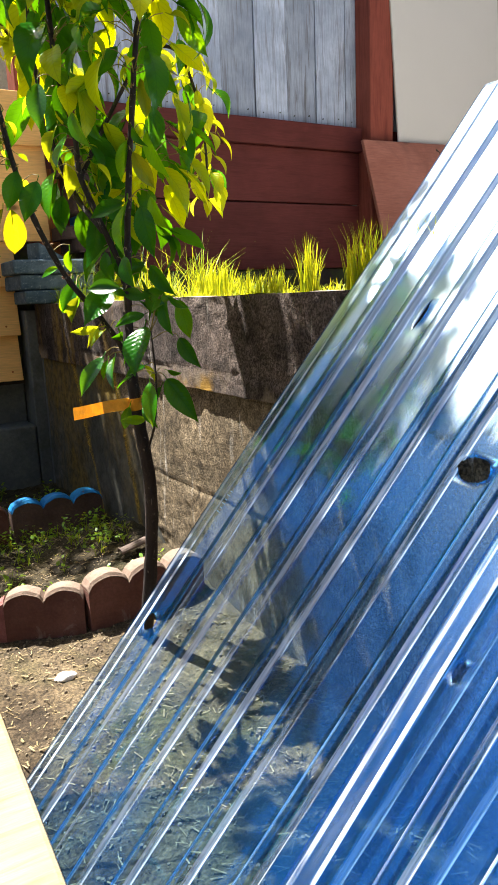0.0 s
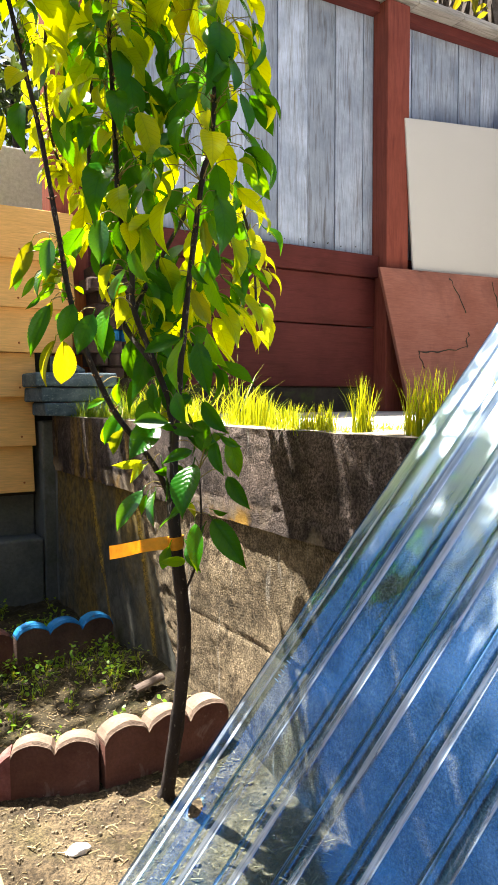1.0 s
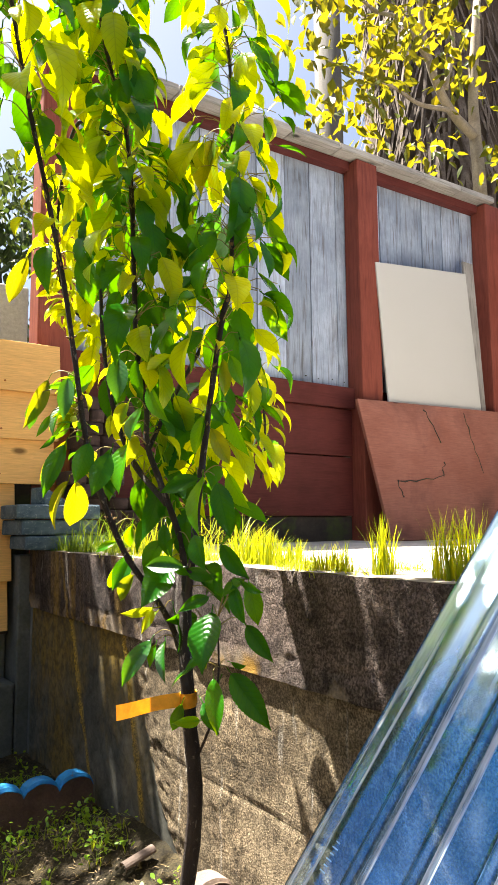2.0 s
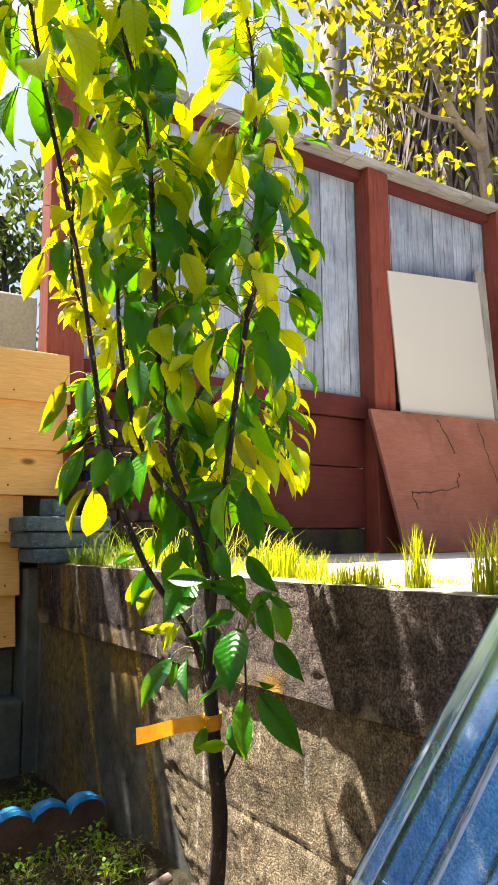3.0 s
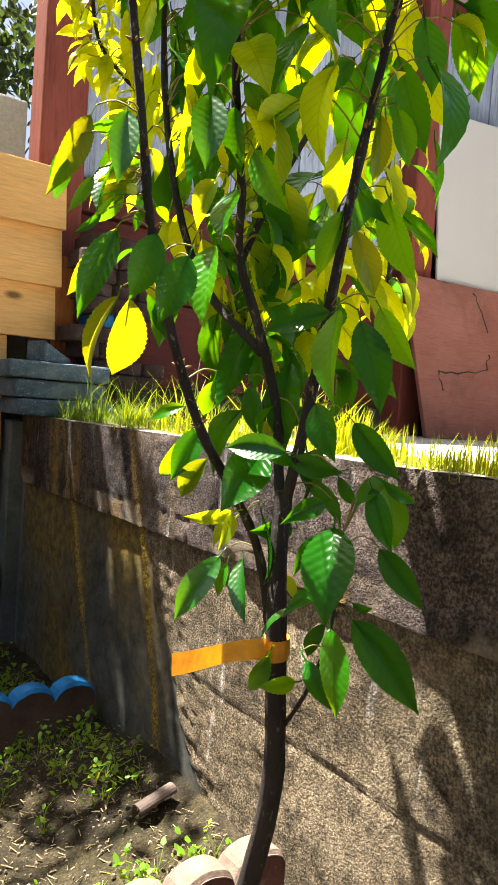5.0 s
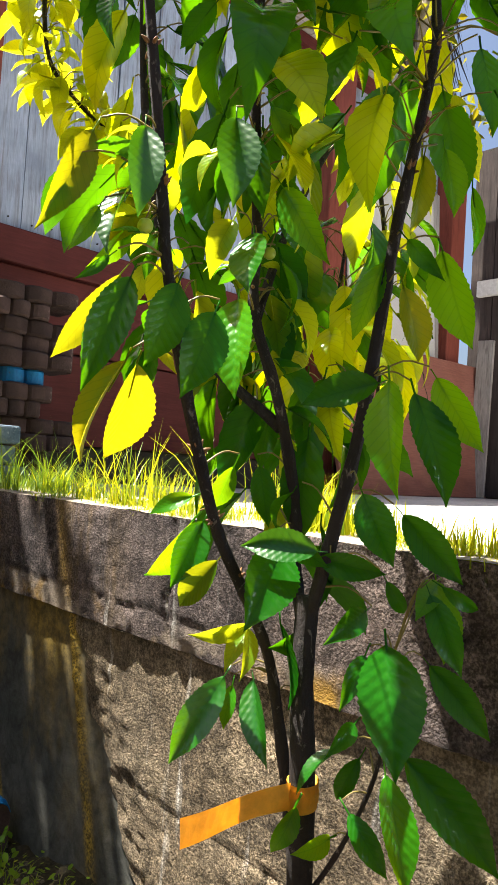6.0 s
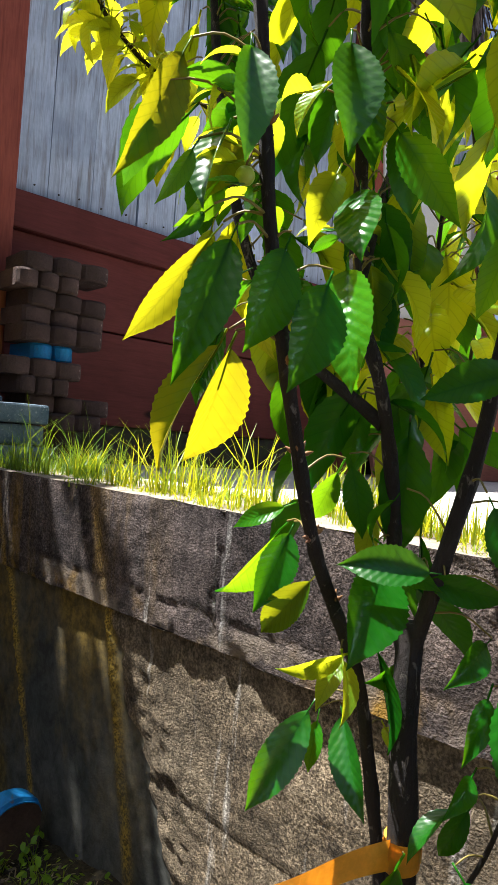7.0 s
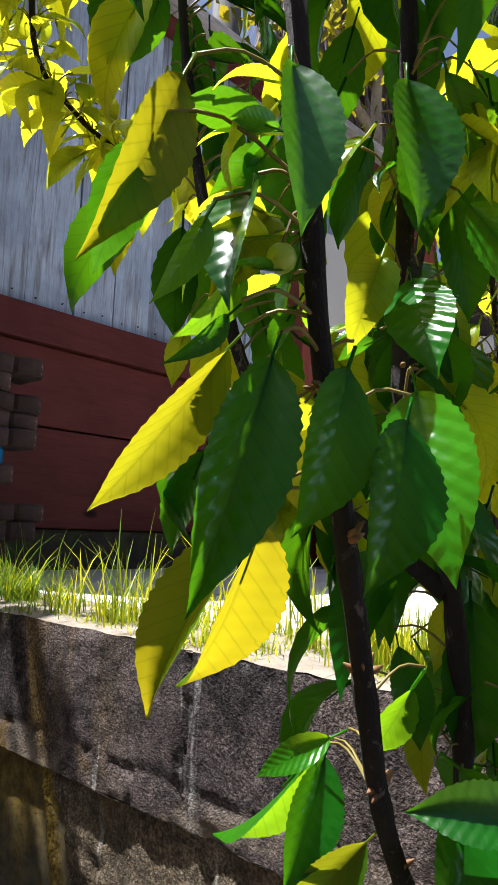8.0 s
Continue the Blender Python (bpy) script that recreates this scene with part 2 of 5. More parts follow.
def sheet_material(name, tint, haze, haze_share):
    """Clear corrugated plastic: tinted see-through body, glossy skin, fine specks; glare, rib highlights and sky blue
    put in.
    """
    m, nt, p = tree_of(name)
    nt.nodes.remove(p)
    v = coords(nt)
    clear = nt.nodes.new("ShaderNodeBsdfTransparent")
    clear.inputs[0].default_value = (*tint, 1)
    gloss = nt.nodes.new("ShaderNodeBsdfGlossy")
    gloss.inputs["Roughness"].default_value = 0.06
    # blue tint puts the sky's colour into the reflection
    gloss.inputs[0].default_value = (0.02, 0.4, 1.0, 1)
    b = add(nt, "ShaderNodeBump", Strength=0.35, Distance=0.006)
    nt.links.new(noise_of(nt, v, 9, 2, 0.5), b.inputs["Height"])
    nt.links.new(b.outputs[0], gloss.inputs["Normal"])
    edge = nt.nodes.new("ShaderNodeLayerWeight")
    edge.inputs[0].default_value = 0.5
    steep = add(nt, "ShaderNodeMath")
    steep.operation = "POWER"
    nt.links.new(edge.outputs["Facing"], steep.inputs[0])
    steep.inputs[1].default_value = 4.2
    fres = add(nt, "ShaderNodeMath")
    fres.operation = "MULTIPLY_ADD"
    nt.links.new(steep.outputs[0], fres.inputs[0])
    fres.inputs[1].default_value, fres.inputs[2].default_value = 0.55, 0.085
    # broad gloss lobe added to carry the sun glare
    glare_gloss = nt.nodes.new("ShaderNodeBsdfGlossy")
    glare_gloss.distribution = "BECKMANN"
    glare_gloss.inputs["Roughness"].default_value = 0.45
    glare_gloss.inputs[0].default_value = (0.76, 0.89, 1.0, 1)
    # diffuse scatter and specks; their blue is painted in for reflected sky
    blue_scatter = nt.nodes.new("ShaderNodeBsdfDiffuse")
    blue_scatter.inputs[0].default_value = (*haze, 1)
    one, two, three = (nt.nodes.new("ShaderNodeMixShader") for _ in range(3))
    specks = mixed(nt, 1.0, ramp(nt, noise_of(nt, v, 160, 6, 0.8), 0.69, 0.75, (haze_share * 0.6,) * 3, (haze_share * 3.0,) * 3), ramp(nt, noise_of(nt, v, 5, 3, 0.6), 0.36, 0.62, (0.3,) * 3, (1.7,) * 3), "MULTIPLY")
    nt.links.new(specks, one.inputs[0])
    nt.links.new(clear.outputs[0], one.inputs[1])
    nt.links.new(blue_scatter.outputs[0], one.inputs[2])
    axis = nt.nodes.new("ShaderNodeSeparateXYZ")
    nt.links.new(v, axis.inputs[0])

    def step(op, a, b, c=None):
        n = add(nt, "ShaderNodeMath")
        n.operation = op
        for k, value in enumerate((a, b, c)):
            if value is None:
                continue
            if isinstance(value, (int, float)):
                n.inputs[k].default_value = value
            else:
                nt.links.new(value, n.inputs[k])
        return n.outputs[0]

    # glare put in as rough gloss: end above the wall, and side edge
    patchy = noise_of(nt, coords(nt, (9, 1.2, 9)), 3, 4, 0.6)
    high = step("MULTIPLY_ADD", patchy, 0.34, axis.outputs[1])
    wear_or_glare = ramp(nt, high, 0.84, 1.0, (0.016,) * 3, (0.44,) * 3)
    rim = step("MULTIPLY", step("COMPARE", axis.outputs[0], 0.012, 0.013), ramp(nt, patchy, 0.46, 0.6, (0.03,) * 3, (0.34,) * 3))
    nt.links.new(step("ADD", wear_or_glare, rim), three.inputs[0])

    # pale streaks paint highlights along both shoulders of each rib
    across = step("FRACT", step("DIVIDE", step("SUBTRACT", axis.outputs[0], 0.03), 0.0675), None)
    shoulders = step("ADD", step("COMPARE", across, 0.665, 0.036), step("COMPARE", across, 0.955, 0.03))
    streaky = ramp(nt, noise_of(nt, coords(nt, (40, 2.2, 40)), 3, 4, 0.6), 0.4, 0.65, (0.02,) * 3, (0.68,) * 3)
    rib_shine = nt.nodes.new("ShaderNodeBsdfDiffuse")
    rib_shine.inputs[0].default_value = (0.72, 0.76, 0.85, 1)
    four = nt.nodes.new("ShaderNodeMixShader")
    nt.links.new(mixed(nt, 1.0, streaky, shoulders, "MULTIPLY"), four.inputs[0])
    nt.links.new(one.outputs[0], four.inputs[1])
    nt.links.new(rib_shine.outputs[0], four.inputs[2])
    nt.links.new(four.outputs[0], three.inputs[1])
    nt.links.new(glare_gloss.outputs[0], three.inputs[2])
    nt.links.new(fres.outputs[0], two.inputs[0])
    nt.links.new(three.outputs[0], two.inputs[1])
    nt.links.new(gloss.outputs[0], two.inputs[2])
    nt.links.new(two.outputs[0], nt.nodes["Material Output"].inputs[0])
    return m


M_SOIL = surface("soil", (0.042, 0.031, 0.021), (0.175, 0.137, 0.09), 0.95, 7, 110, 1.0, 0.01, spots=((0.05, 0.05, 0.018), 3.5, 0.5, 0.68))
def damp_soil(m):
    nt = m.node_tree
    p = nt.nodes["Principled BSDF"]
    was = p.inputs["Base Color"].links[0].from_socket
    v = coords(nt)
    sep = nt.nodes.new("ShaderNodeSeparateXYZ")
    nt.links.new(v, sep.inputs[0])
    n = add(nt, "ShaderNodeMath")
    n.operation = "MULTIPLY_ADD"
    nt.links.new(noise_of(nt, v, 7, 6, 0.7), n.inputs[0])
    n.inputs[1].default_value = 0.6
    nt.links.new(sep.outputs[1], n.inputs[2])
    col = mixed(nt, 0.85, was, ramp(nt, noise_of(nt, v, 190, 5, 0.75), 0.38, 0.62, (0.3,) * 3, (1.7, 1.6, 1.45)), "MULTIPLY")
    col = mixed(nt, 0.7, col, ramp(nt, noise_of(nt, v, 34, 6, 0.7), 0.4, 0.6, (0.45,) * 3, (1.35,) * 3), "MULTIPLY")
    far = add(nt, "ShaderNodeMath")
    far.operation = "SUBTRACT"
    nt.links.new(n.outputs[0], far.inputs[0])
    far.inputs[1].default_value = 1.55
    wet = ramp(nt, far.outputs[0], 0.0, 0.3)
    col = mixed(nt, wet, mixed(nt, 1.0, col, (1.1, 1.1, 1.08), "MULTIPLY"), mixed(nt, 1.0, col, (0.42, 0.44, 0.36), "MULTIPLY"))
    nt.links.new(col, p.inputs["Base Color"])


damp_soil(M_SOIL)
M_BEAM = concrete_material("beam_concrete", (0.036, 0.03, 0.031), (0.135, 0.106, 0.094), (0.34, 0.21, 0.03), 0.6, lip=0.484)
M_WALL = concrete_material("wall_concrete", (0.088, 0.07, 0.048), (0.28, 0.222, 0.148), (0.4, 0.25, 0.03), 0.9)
M_SKIN = concrete_material("smooth_mossy_concrete", (0.05, 0.054, 0.05), (0.11, 0.108, 0.092), (0.26, 0.17, 0.02), 0.72, 1.0)
M_STEP = surface("step_concrete", (0.085, 0.095, 0.092), (0.15, 0.16, 0.152), 0.9, 4, 90, 0.35, 0.002, spots=((0.045, 0.05, 0.025), 6, 0.55, 0.75))
M_PATIO = surface("patio_concrete", (0.42, 0.4, 0.37), (0.55, 0.53, 0.5), 0.9, 3, 80, 0.4, 0.003, spots=((0.25, 0.23, 0.2), 7, 0.6, 0.75))
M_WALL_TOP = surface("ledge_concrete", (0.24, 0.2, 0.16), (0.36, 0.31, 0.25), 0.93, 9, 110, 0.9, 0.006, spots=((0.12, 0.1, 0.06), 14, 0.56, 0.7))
M_SLAB = surface("paver_concrete", (0.05, 0.09, 0.125), (0.14, 0.195, 0.24), 0.9, 14, 120, 0.9, 0.006, spots=((0.24, 0.29, 0.32), 130, 0.58, 0.66))
M_GREY = plank_material("weathered_cedar", (0.265, 0.32, 0.42), (0.455, 0.53, 0.655), (0.13, 0.12, 0.115), 2, 0.85, 0.29)
M_OLD = plank_material("old_board", (0.24, 0.225, 0.21), (0.36, 0.34, 0.315), (0.1, 0.09, 0.08), 2, 0.85)
M_DARK_BOARD = plank_material("dark_weathered_board", (0.04, 0.032, 0.03), (0.075, 0.058, 0.054), (0.02, 0.016, 0.015), 2, 0.85, 0.25)
M_CAP = plank_material("weathered_cap", (0.3, 0.285, 0.27), (0.42, 0.4, 0.375), (0.15, 0.14, 0.125), 0, 0.85)
M_RED = plank_material("red_stained_wood", (0.092, 0.02, 0.017), (0.125, 0.029, 0.025), (0.06, 0.012, 0.01), 0, 0.62, 0.1, vein=0.5)
M_POST = plank_material("red_stained_post", (0.2, 0.05, 0.033), (0.26, 0.07, 0.048), (0.13, 0.03, 0.02), 2, 0.65, 0.1)
M_BROWN = plank_material("brown_plywood", (0.27, 0.105, 0.075), (0.34, 0.145, 0.11), (0.17, 0.06, 0.045), 0, 0.6, 0.05, stain=(0.16, 0.07, 0.055), vein=0.2)
M_YELLOW = plank_material("yellow_siding", (0.78, 0.44, 0.15), (0.83, 0.49, 0.175), (0.72, 0.39, 0.12), 0, 0.6, 0.06, vein=0.25)
M_ORANGE = plank_material("orange_post", (0.4, 0.12, 0.035), (0.46, 0.16, 0.05), (0.25, 0.07, 0.02), 2, 0.65, 0.1)
M_PINE = plank_material("pale_pine", (0.24, 0.18, 0.1), (0.3, 0.23, 0.135), (0.17, 0.115, 0.06), 0, 0.7, 0.05)
M_PANEL = surface("white_panel", (0.53, 0.525, 0.495), (0.57, 0.56, 0.53), 0.6, 1.2, 900, 0.0, 0.0005)
M_PLASTER = surface("grey_plaster", (0.68, 0.69, 0.7), (0.8, 0.8, 0.81), 0.9, 3, 60, 0.3, 0.002)
M_EDGER = surface("red_concrete", (0.1, 0.042, 0.033), (0.17, 0.078, 0.062), 0.93, 12, 150, 0.7, 0.004, spots=((0.24, 0.17, 0.14), 22, 0.6, 0.74), spread=0.15)
M_EDGER_DARK = surface("brown_concrete", (0.075, 0.045, 0.038), (0.14, 0.09, 0.075), 0.93, 12, 150, 0.7, 0.004, spread=0.15)
M_EDGER_STACK = surface("mauve_concrete", (0.04, 0.026, 0.023), (0.078, 0.05, 0.045), 0.93, 12, 150, 0.7, 0.004, spots=((0.36, 0.3, 0.27), 18, 0.66, 0.72), spread=0.35)
# paler than the stone: sunlight on the tops is put into this colour
M_EDGER_SUNLIT = surface("sunlit_edger_top", (0.17, 0.12, 0.093), (0.27, 0.2, 0.16), 0.93, 14, 150, 0.7, 0.004)
M_CLAY = surface("clay_pipe", (0.085, 0.065, 0.055), (0.15, 0.115, 0.1), 0.9, 20, 120, 0.5, 0.003)
M_PINK = surface("broken_pink_concrete", (0.2, 0.07, 0.065), (0.32, 0.14, 0.13), 0.93, 22, 150, 0.8, 0.004)
M_BLUE = surface("blue_paint", (0.008, 0.13, 0.38), (0.015, 0.23, 0.52), 0.55, 10, 100, 0.4, 0.002, spots=((0.12, 0.1, 0.09), 30, 0.62, 0.7))
M_BARK = surface("cherry_bark", (0.014, 0.011, 0.011), (0.043, 0.033, 0.031), 0.75, 16, 210, 1.0, 0.006, stretch=(1, 1, 0.55), spots=((0.17, 0.145, 0.125), 120, 0.6, 0.68))
M_TWIG = surface("young_twig", (0.16, 0.1, 0.03), (0.22, 0.17, 0.05), 0.6, 20, 90, 0.3, 0.001)
M_STALK = surface("leaf_stalk", (0.16, 0.12, 0.03), (0.25, 0.2, 0.05), 0.5, 30, 90, 0.1, 0.0005)
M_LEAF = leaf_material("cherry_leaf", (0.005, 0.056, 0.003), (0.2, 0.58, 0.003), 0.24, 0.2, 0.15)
# yellower, brighter copies of the cherry leaf: backlight partly put into the colour
M_LEAF_BACKLIT = leaf_material("backlit_cherry_leaf", (0.045, 0.13, 0.004), (0.42, 0.36, 0.004), 0.55, 0.28)
M_LEAF_SUN = leaf_material("sunlit_cherry_leaf", (0.05, 0.15, 0.004), (0.86, 0.86, 0.002), 0.6, 0.28)
M_LEAF_GLOSS = leaf_material("glossy_cherry_leaf", (0.006, 0.066, 0.003), (0.22, 0.62, 0.003), 0.22, 0.3, 0.6, 0.1)
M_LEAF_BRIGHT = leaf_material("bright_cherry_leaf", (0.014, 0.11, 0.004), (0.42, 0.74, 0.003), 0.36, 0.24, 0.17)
M_LEAF_YOUNG = leaf_material("young_leaf", (0.09, 0.2, 0.01), (0.84, 0.8, 0.01), 0.58)
M_FAR_LEAF = leaf_material("far_leaf", (0.03, 0.06, 0.01), (0.5, 0.4, 0.012), 0.4, 0.45)
M_DARK_LEAF = leaf_material("dark_leaf", (0.03, 0.05, 0.02), (0.1, 0.14, 0.02), 0.3, 0.4)
M_GRASS = leaf_material("grass_blade", (0.07, 0.16, 0.012), (0.8, 0.74, 0.015), 0.5, 0.4)
# greener, less translucent copy; the far end's shade is partly in its colour
M_GRASS_GREEN = leaf_material("green_grass_blade", (0.04, 0.1, 0.01), (0.4, 0.5, 0.015), 0.32, 0.4)
M_WEED = leaf_material("weed_leaf", (0.08, 0.18, 0.015), (0.7, 0.72, 0.03), 0.45, 0.4)
M_STRAW = surface("dry_straw", (0.2, 0.15, 0.08), (0.36, 0.28, 0.16), 0.9, 30, 80, 0.2, 0.001)
M_STONE = surface("pebble", (0.14, 0.11, 0.075), (0.28, 0.225, 0.155), 0.9, 30, 120, 0.4, 0.002, spread=0.3)
M_WHITE_STONE = surface("white_stone", (0.72, 0.7, 0.66), (0.8, 0.78, 0.74), 0.85, 30, 120, 0.3, 0.002)
M_RIBBON = surface("orange_ribbon", (0.85, 0.46, 0.06), (0.89, 0.51, 0.07), 0.5, 8, 60, 0.15, 0.001)
M_BUD = surface("bud_scale", (0.16, 0.07, 0.035), (0.26, 0.15, 0.05), 0.6, 60, 200, 0.2, 0.001)
M_FRUIT = surface("green_cherry", (0.28, 0.36, 0.04), (0.4, 0.46, 0.06), 0.3, 30, 90, 0.05, 0.0005)
M_PALM = surface("palm_thatch", (0.06, 0.045, 0.035), (0.13, 0.1, 0.08), 0.9, 5, 40, 0.6, 0.02, stretch=(1, 1, 0.4))
M_FROND = surface("dead_frond", (0.085, 0.066, 0.056), (0.18, 0.15, 0.13), 0.9, 5, 40, 0.3, 0.004, spread=0.3)
M_LIMB = surface("pale_limb", (0.24, 0.2, 0.15), (0.36, 0.31, 0.24), 0.85, 8, 60, 0.5, 0.005)
M_POLE = surface("grey_pole", (0.1, 0.095, 0.09), (0.17, 0.16, 0.15), 0.9, 3, 40, 0.5, 0.006, stretch=(4, 4, 0.4))
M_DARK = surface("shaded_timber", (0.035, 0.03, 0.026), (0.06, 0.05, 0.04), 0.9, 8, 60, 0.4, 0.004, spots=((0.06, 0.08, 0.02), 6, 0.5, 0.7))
M_YARD = surface("dull_render", (0.12, 0.108, 0.09), (0.17, 0.155, 0.13), 0.9, 2, 50, 0.4, 0.004)
M_TRIM = surface("white_trim", (0.7, 0.7, 0.7), (0.78, 0.78, 0.78), 0.6, 4, 40, 0.1, 0.001)
M_EMBOSS = surface("embossed_plastic", (0.3, 0.52, 0.75), (0.36, 0.6, 0.82), 0.4, 20, 90, 0.1, 0.0005)
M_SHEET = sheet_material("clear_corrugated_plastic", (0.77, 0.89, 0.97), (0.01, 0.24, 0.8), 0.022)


# ---- mesh helpers ----
def mesh_of(name, bm, material, smooth=False):
    me = bpy.data.meshes.new(name)
    bm.normal_update()
    bm.to_mesh(me)
    bm.free()
    me.materials.append(material)
    if smooth:
        for f in me.polygons:
            f.use_smooth = True
    return me


def part(name, bm, material, parent, label="", smooth=False):
    ob = new(name, mesh_of(name, bm, material, smooth))
    ob.parent = parent
    if label:
        ob["label"] = label
    return ob


def thing(name, at, label, category, group="", kind=""):
    ob = new(name)
    ob.location = at
    return tagged(ob, label, category, group, kind)


def solid(name, bm, material, label, category, kind="", group="", smooth=False):
    return tagged(new(name, mesh_of(name, bm, material, smooth)), label, category, group, kind)


def box_bm(x0, x1, y0, y1, z0, z1, bevel=0.004, segs=2):
    bm = bmesh.new()
    bmesh.ops.create_cube(bm, size=1)
    bmesh.ops.scale(bm, vec=(x1 - x0, y1 - y0, z1 - z0), verts=bm.verts)
    bmesh.ops.translate(bm, vec=((x0 + x1) / 2, (y0 + y1) / 2, (z0 + z1) / 2), verts=bm.verts)
    if bevel:
        bmesh.ops.bevel(bm, geom=bm.edges[:], offset=bevel, segments=segs, affect="EDGES", profile=0.5)
    return bm


def tube_bm(points, radii, sides=8, wobble=0.0, bm=None):
    """A tapered tube along points, with closed ends."""
    bm = bm or bmesh.new()
    pts = [Vector(p) for p in points]
    rings = []
    for i, p in enumerate(pts):
        d = (pts[min(i + 1, len(pts) - 1)] - pts[max(i - 1, 0)]).normalized()
        a = d.cross(Vector((0.3, 0.9, 0.2))).normalized()
        b = d.cross(a)
        ring = []
        for k in range(sides):
            t = 2 * math.pi * k / sides
            r = radii[i] * (1 + wobble * noise.noise(p * 30 + Vector((math.cos(t), math.sin(t), 0)) * 1.5))
            ring.append(bm.verts.new(p + a * r * math.cos(t) + b * r * math.sin(t)))
        rings.append(ring)
    for r0, r1 in zip(rings, rings[1:]):
        for k in range(sides):
            bm.faces.new((r0[k], r0[(k + 1) % sides], r1[(k + 1) % sides], r1[k]))
    bm.faces.new(rings[0][::-1])
    bm.faces.new(rings[-1])
    return bm


def smooth_line(points, per=5):
    """Catmull-Rom through the points."""
    p = [Vector(q) for q in points]
    p = [p[0] * 2 - p[1]] + p + [p[-1] * 2 - p[-2]]
    out = []
    for i in range(1, len(p) - 2):
        for k in range(per):
            t = k / per
            out.append(0.5 * (2 * p[i] + (p[i + 1] - p[i - 1]) * t + (2 * p[i - 1] - 5 * p[i] + 4 * p[i + 1] - p[i + 2]) * t * t + (3 * p[i] - p[i - 1] - 3 * p[i + 1] + p[i + 2]) * t ** 3))
    return out + [p[-2]]


def relief_bm(u0, u1, v0, v1, step, place):
    """A fine grid of quads whose points come from place(u, v)."""
    nu, nv = max(2, int((u1 - u0) / step)), max(2, int((v1 - v0) / step))
    verts = [place(u0 + (u1 - u0) * i / nu, v0 + (v1 - v0) * j / nv) for j in range(nv + 1) for i in range(nu + 1)]
    faces = [(j * (nu + 1) + i, j * (nu + 1) + i + 1, (j + 1) * (nu + 1) + i + 1, (j + 1) * (nu + 1) + i) for j in range(nv) for i in range(nu)]
    me = bpy.data.meshes.new("relief")
    me.from_pydata(verts, [], faces)
    bm = bmesh.new()
    bm.from_mesh(me)
    bpy.data.meshes.remove(me)
    return bm


# ---- ground ----
def soil_height(x, y):
    near = 1.0 if -1.5 < x < 0.8 and -1.0 < y < 2.7 else 0.0
    rise = 0.06 * max(0.0, min(1.0, (x - 0.45) / 0.25)) * max(0.0, min(1.0, (y - 1.2) / 0.3)) * max(0.0, min(1.0, (2.1 - y) / 0.3))
    p = Vector((x, y, 0))
    return near * (rise + 0.012 * noise.noise(p * 6) + 0.008 * noise.noise(p * 25) + 0.007 * noise.noise(p * 60))


def build_ground():
    xs = sorted(set([-400, -80, -20, -6, -3, -2] + [round(-1.5 + 0.014 * i, 4) for i in range(int(2.35 / 0.014))] + [0.9, 2, 6, 20, 80, 400]))
    ys = sorted(set([-400, -80, -20, -5, -2, -1.2] + [round(-0.4 + 0.014 * i, 4) for i in range(int(3.1 / 0.014))] + [2.8, 4, 8, 20, 80, 400]))
    verts = [(x, y, soil_height(x, y)) for y in ys for x in xs]
    n = len(xs)
    faces = [(j * n + i, j * n + i + 1, (j + 1) * n + i + 1, (j + 1) * n + i) for j in range(len(ys) - 1) for i in range(n - 1)]
    me = bpy.data.meshes.new("ground")
    me.from_pydata(verts, [], faces)
    me.materials.append(M_SOIL)
    for f in me.polygons:
        f.use_smooth = True
    tagged(new("ground", me), "bare brown garden soil with weeds and straw", "soil", kind="structure")


build_ground()

# ---- retaining wall: a proud top beam over a rough cast face ----
WALL_X, WALL_TOP, BEAM_LOW, WALL_Y0, WALL_Y1 = 0.697, 0.676, 0.484, -1.2, 2.62


def rough_patch(y, z):
    p = Vector((0.0, y, z))
    m = noise.noise(p * 4.5 + Vector((3, 1, 7))) - 0.9 * max(0.0, y - 1.75)
    return max(0.0, min(1.0, (m + 0.18) * 2.6))


RIB_A, RIB_B, SKIN_EDGE = (2.06, 0.38), (1.738, 0.27), 1.56


def skewed(s, z):
    """The rough face and the smooth skin meet along a ragged slanting line."""
    w = max(0.0, min(1.0, (s - 1.2) / 0.36 if s < SKIN_EDGE else (2.15 - s) / 0.59))
    ragged = 0.022 * noise.noise(Vector((4.4, z * 14, 0))) + 0.012 * noise.noise(Vector((1.4, z * 60, 0)))
    near = max(0.0, 1 - abs(s - SKIN_EDGE) / 0.1)
    return s + 0.64 * z * w + ragged * near


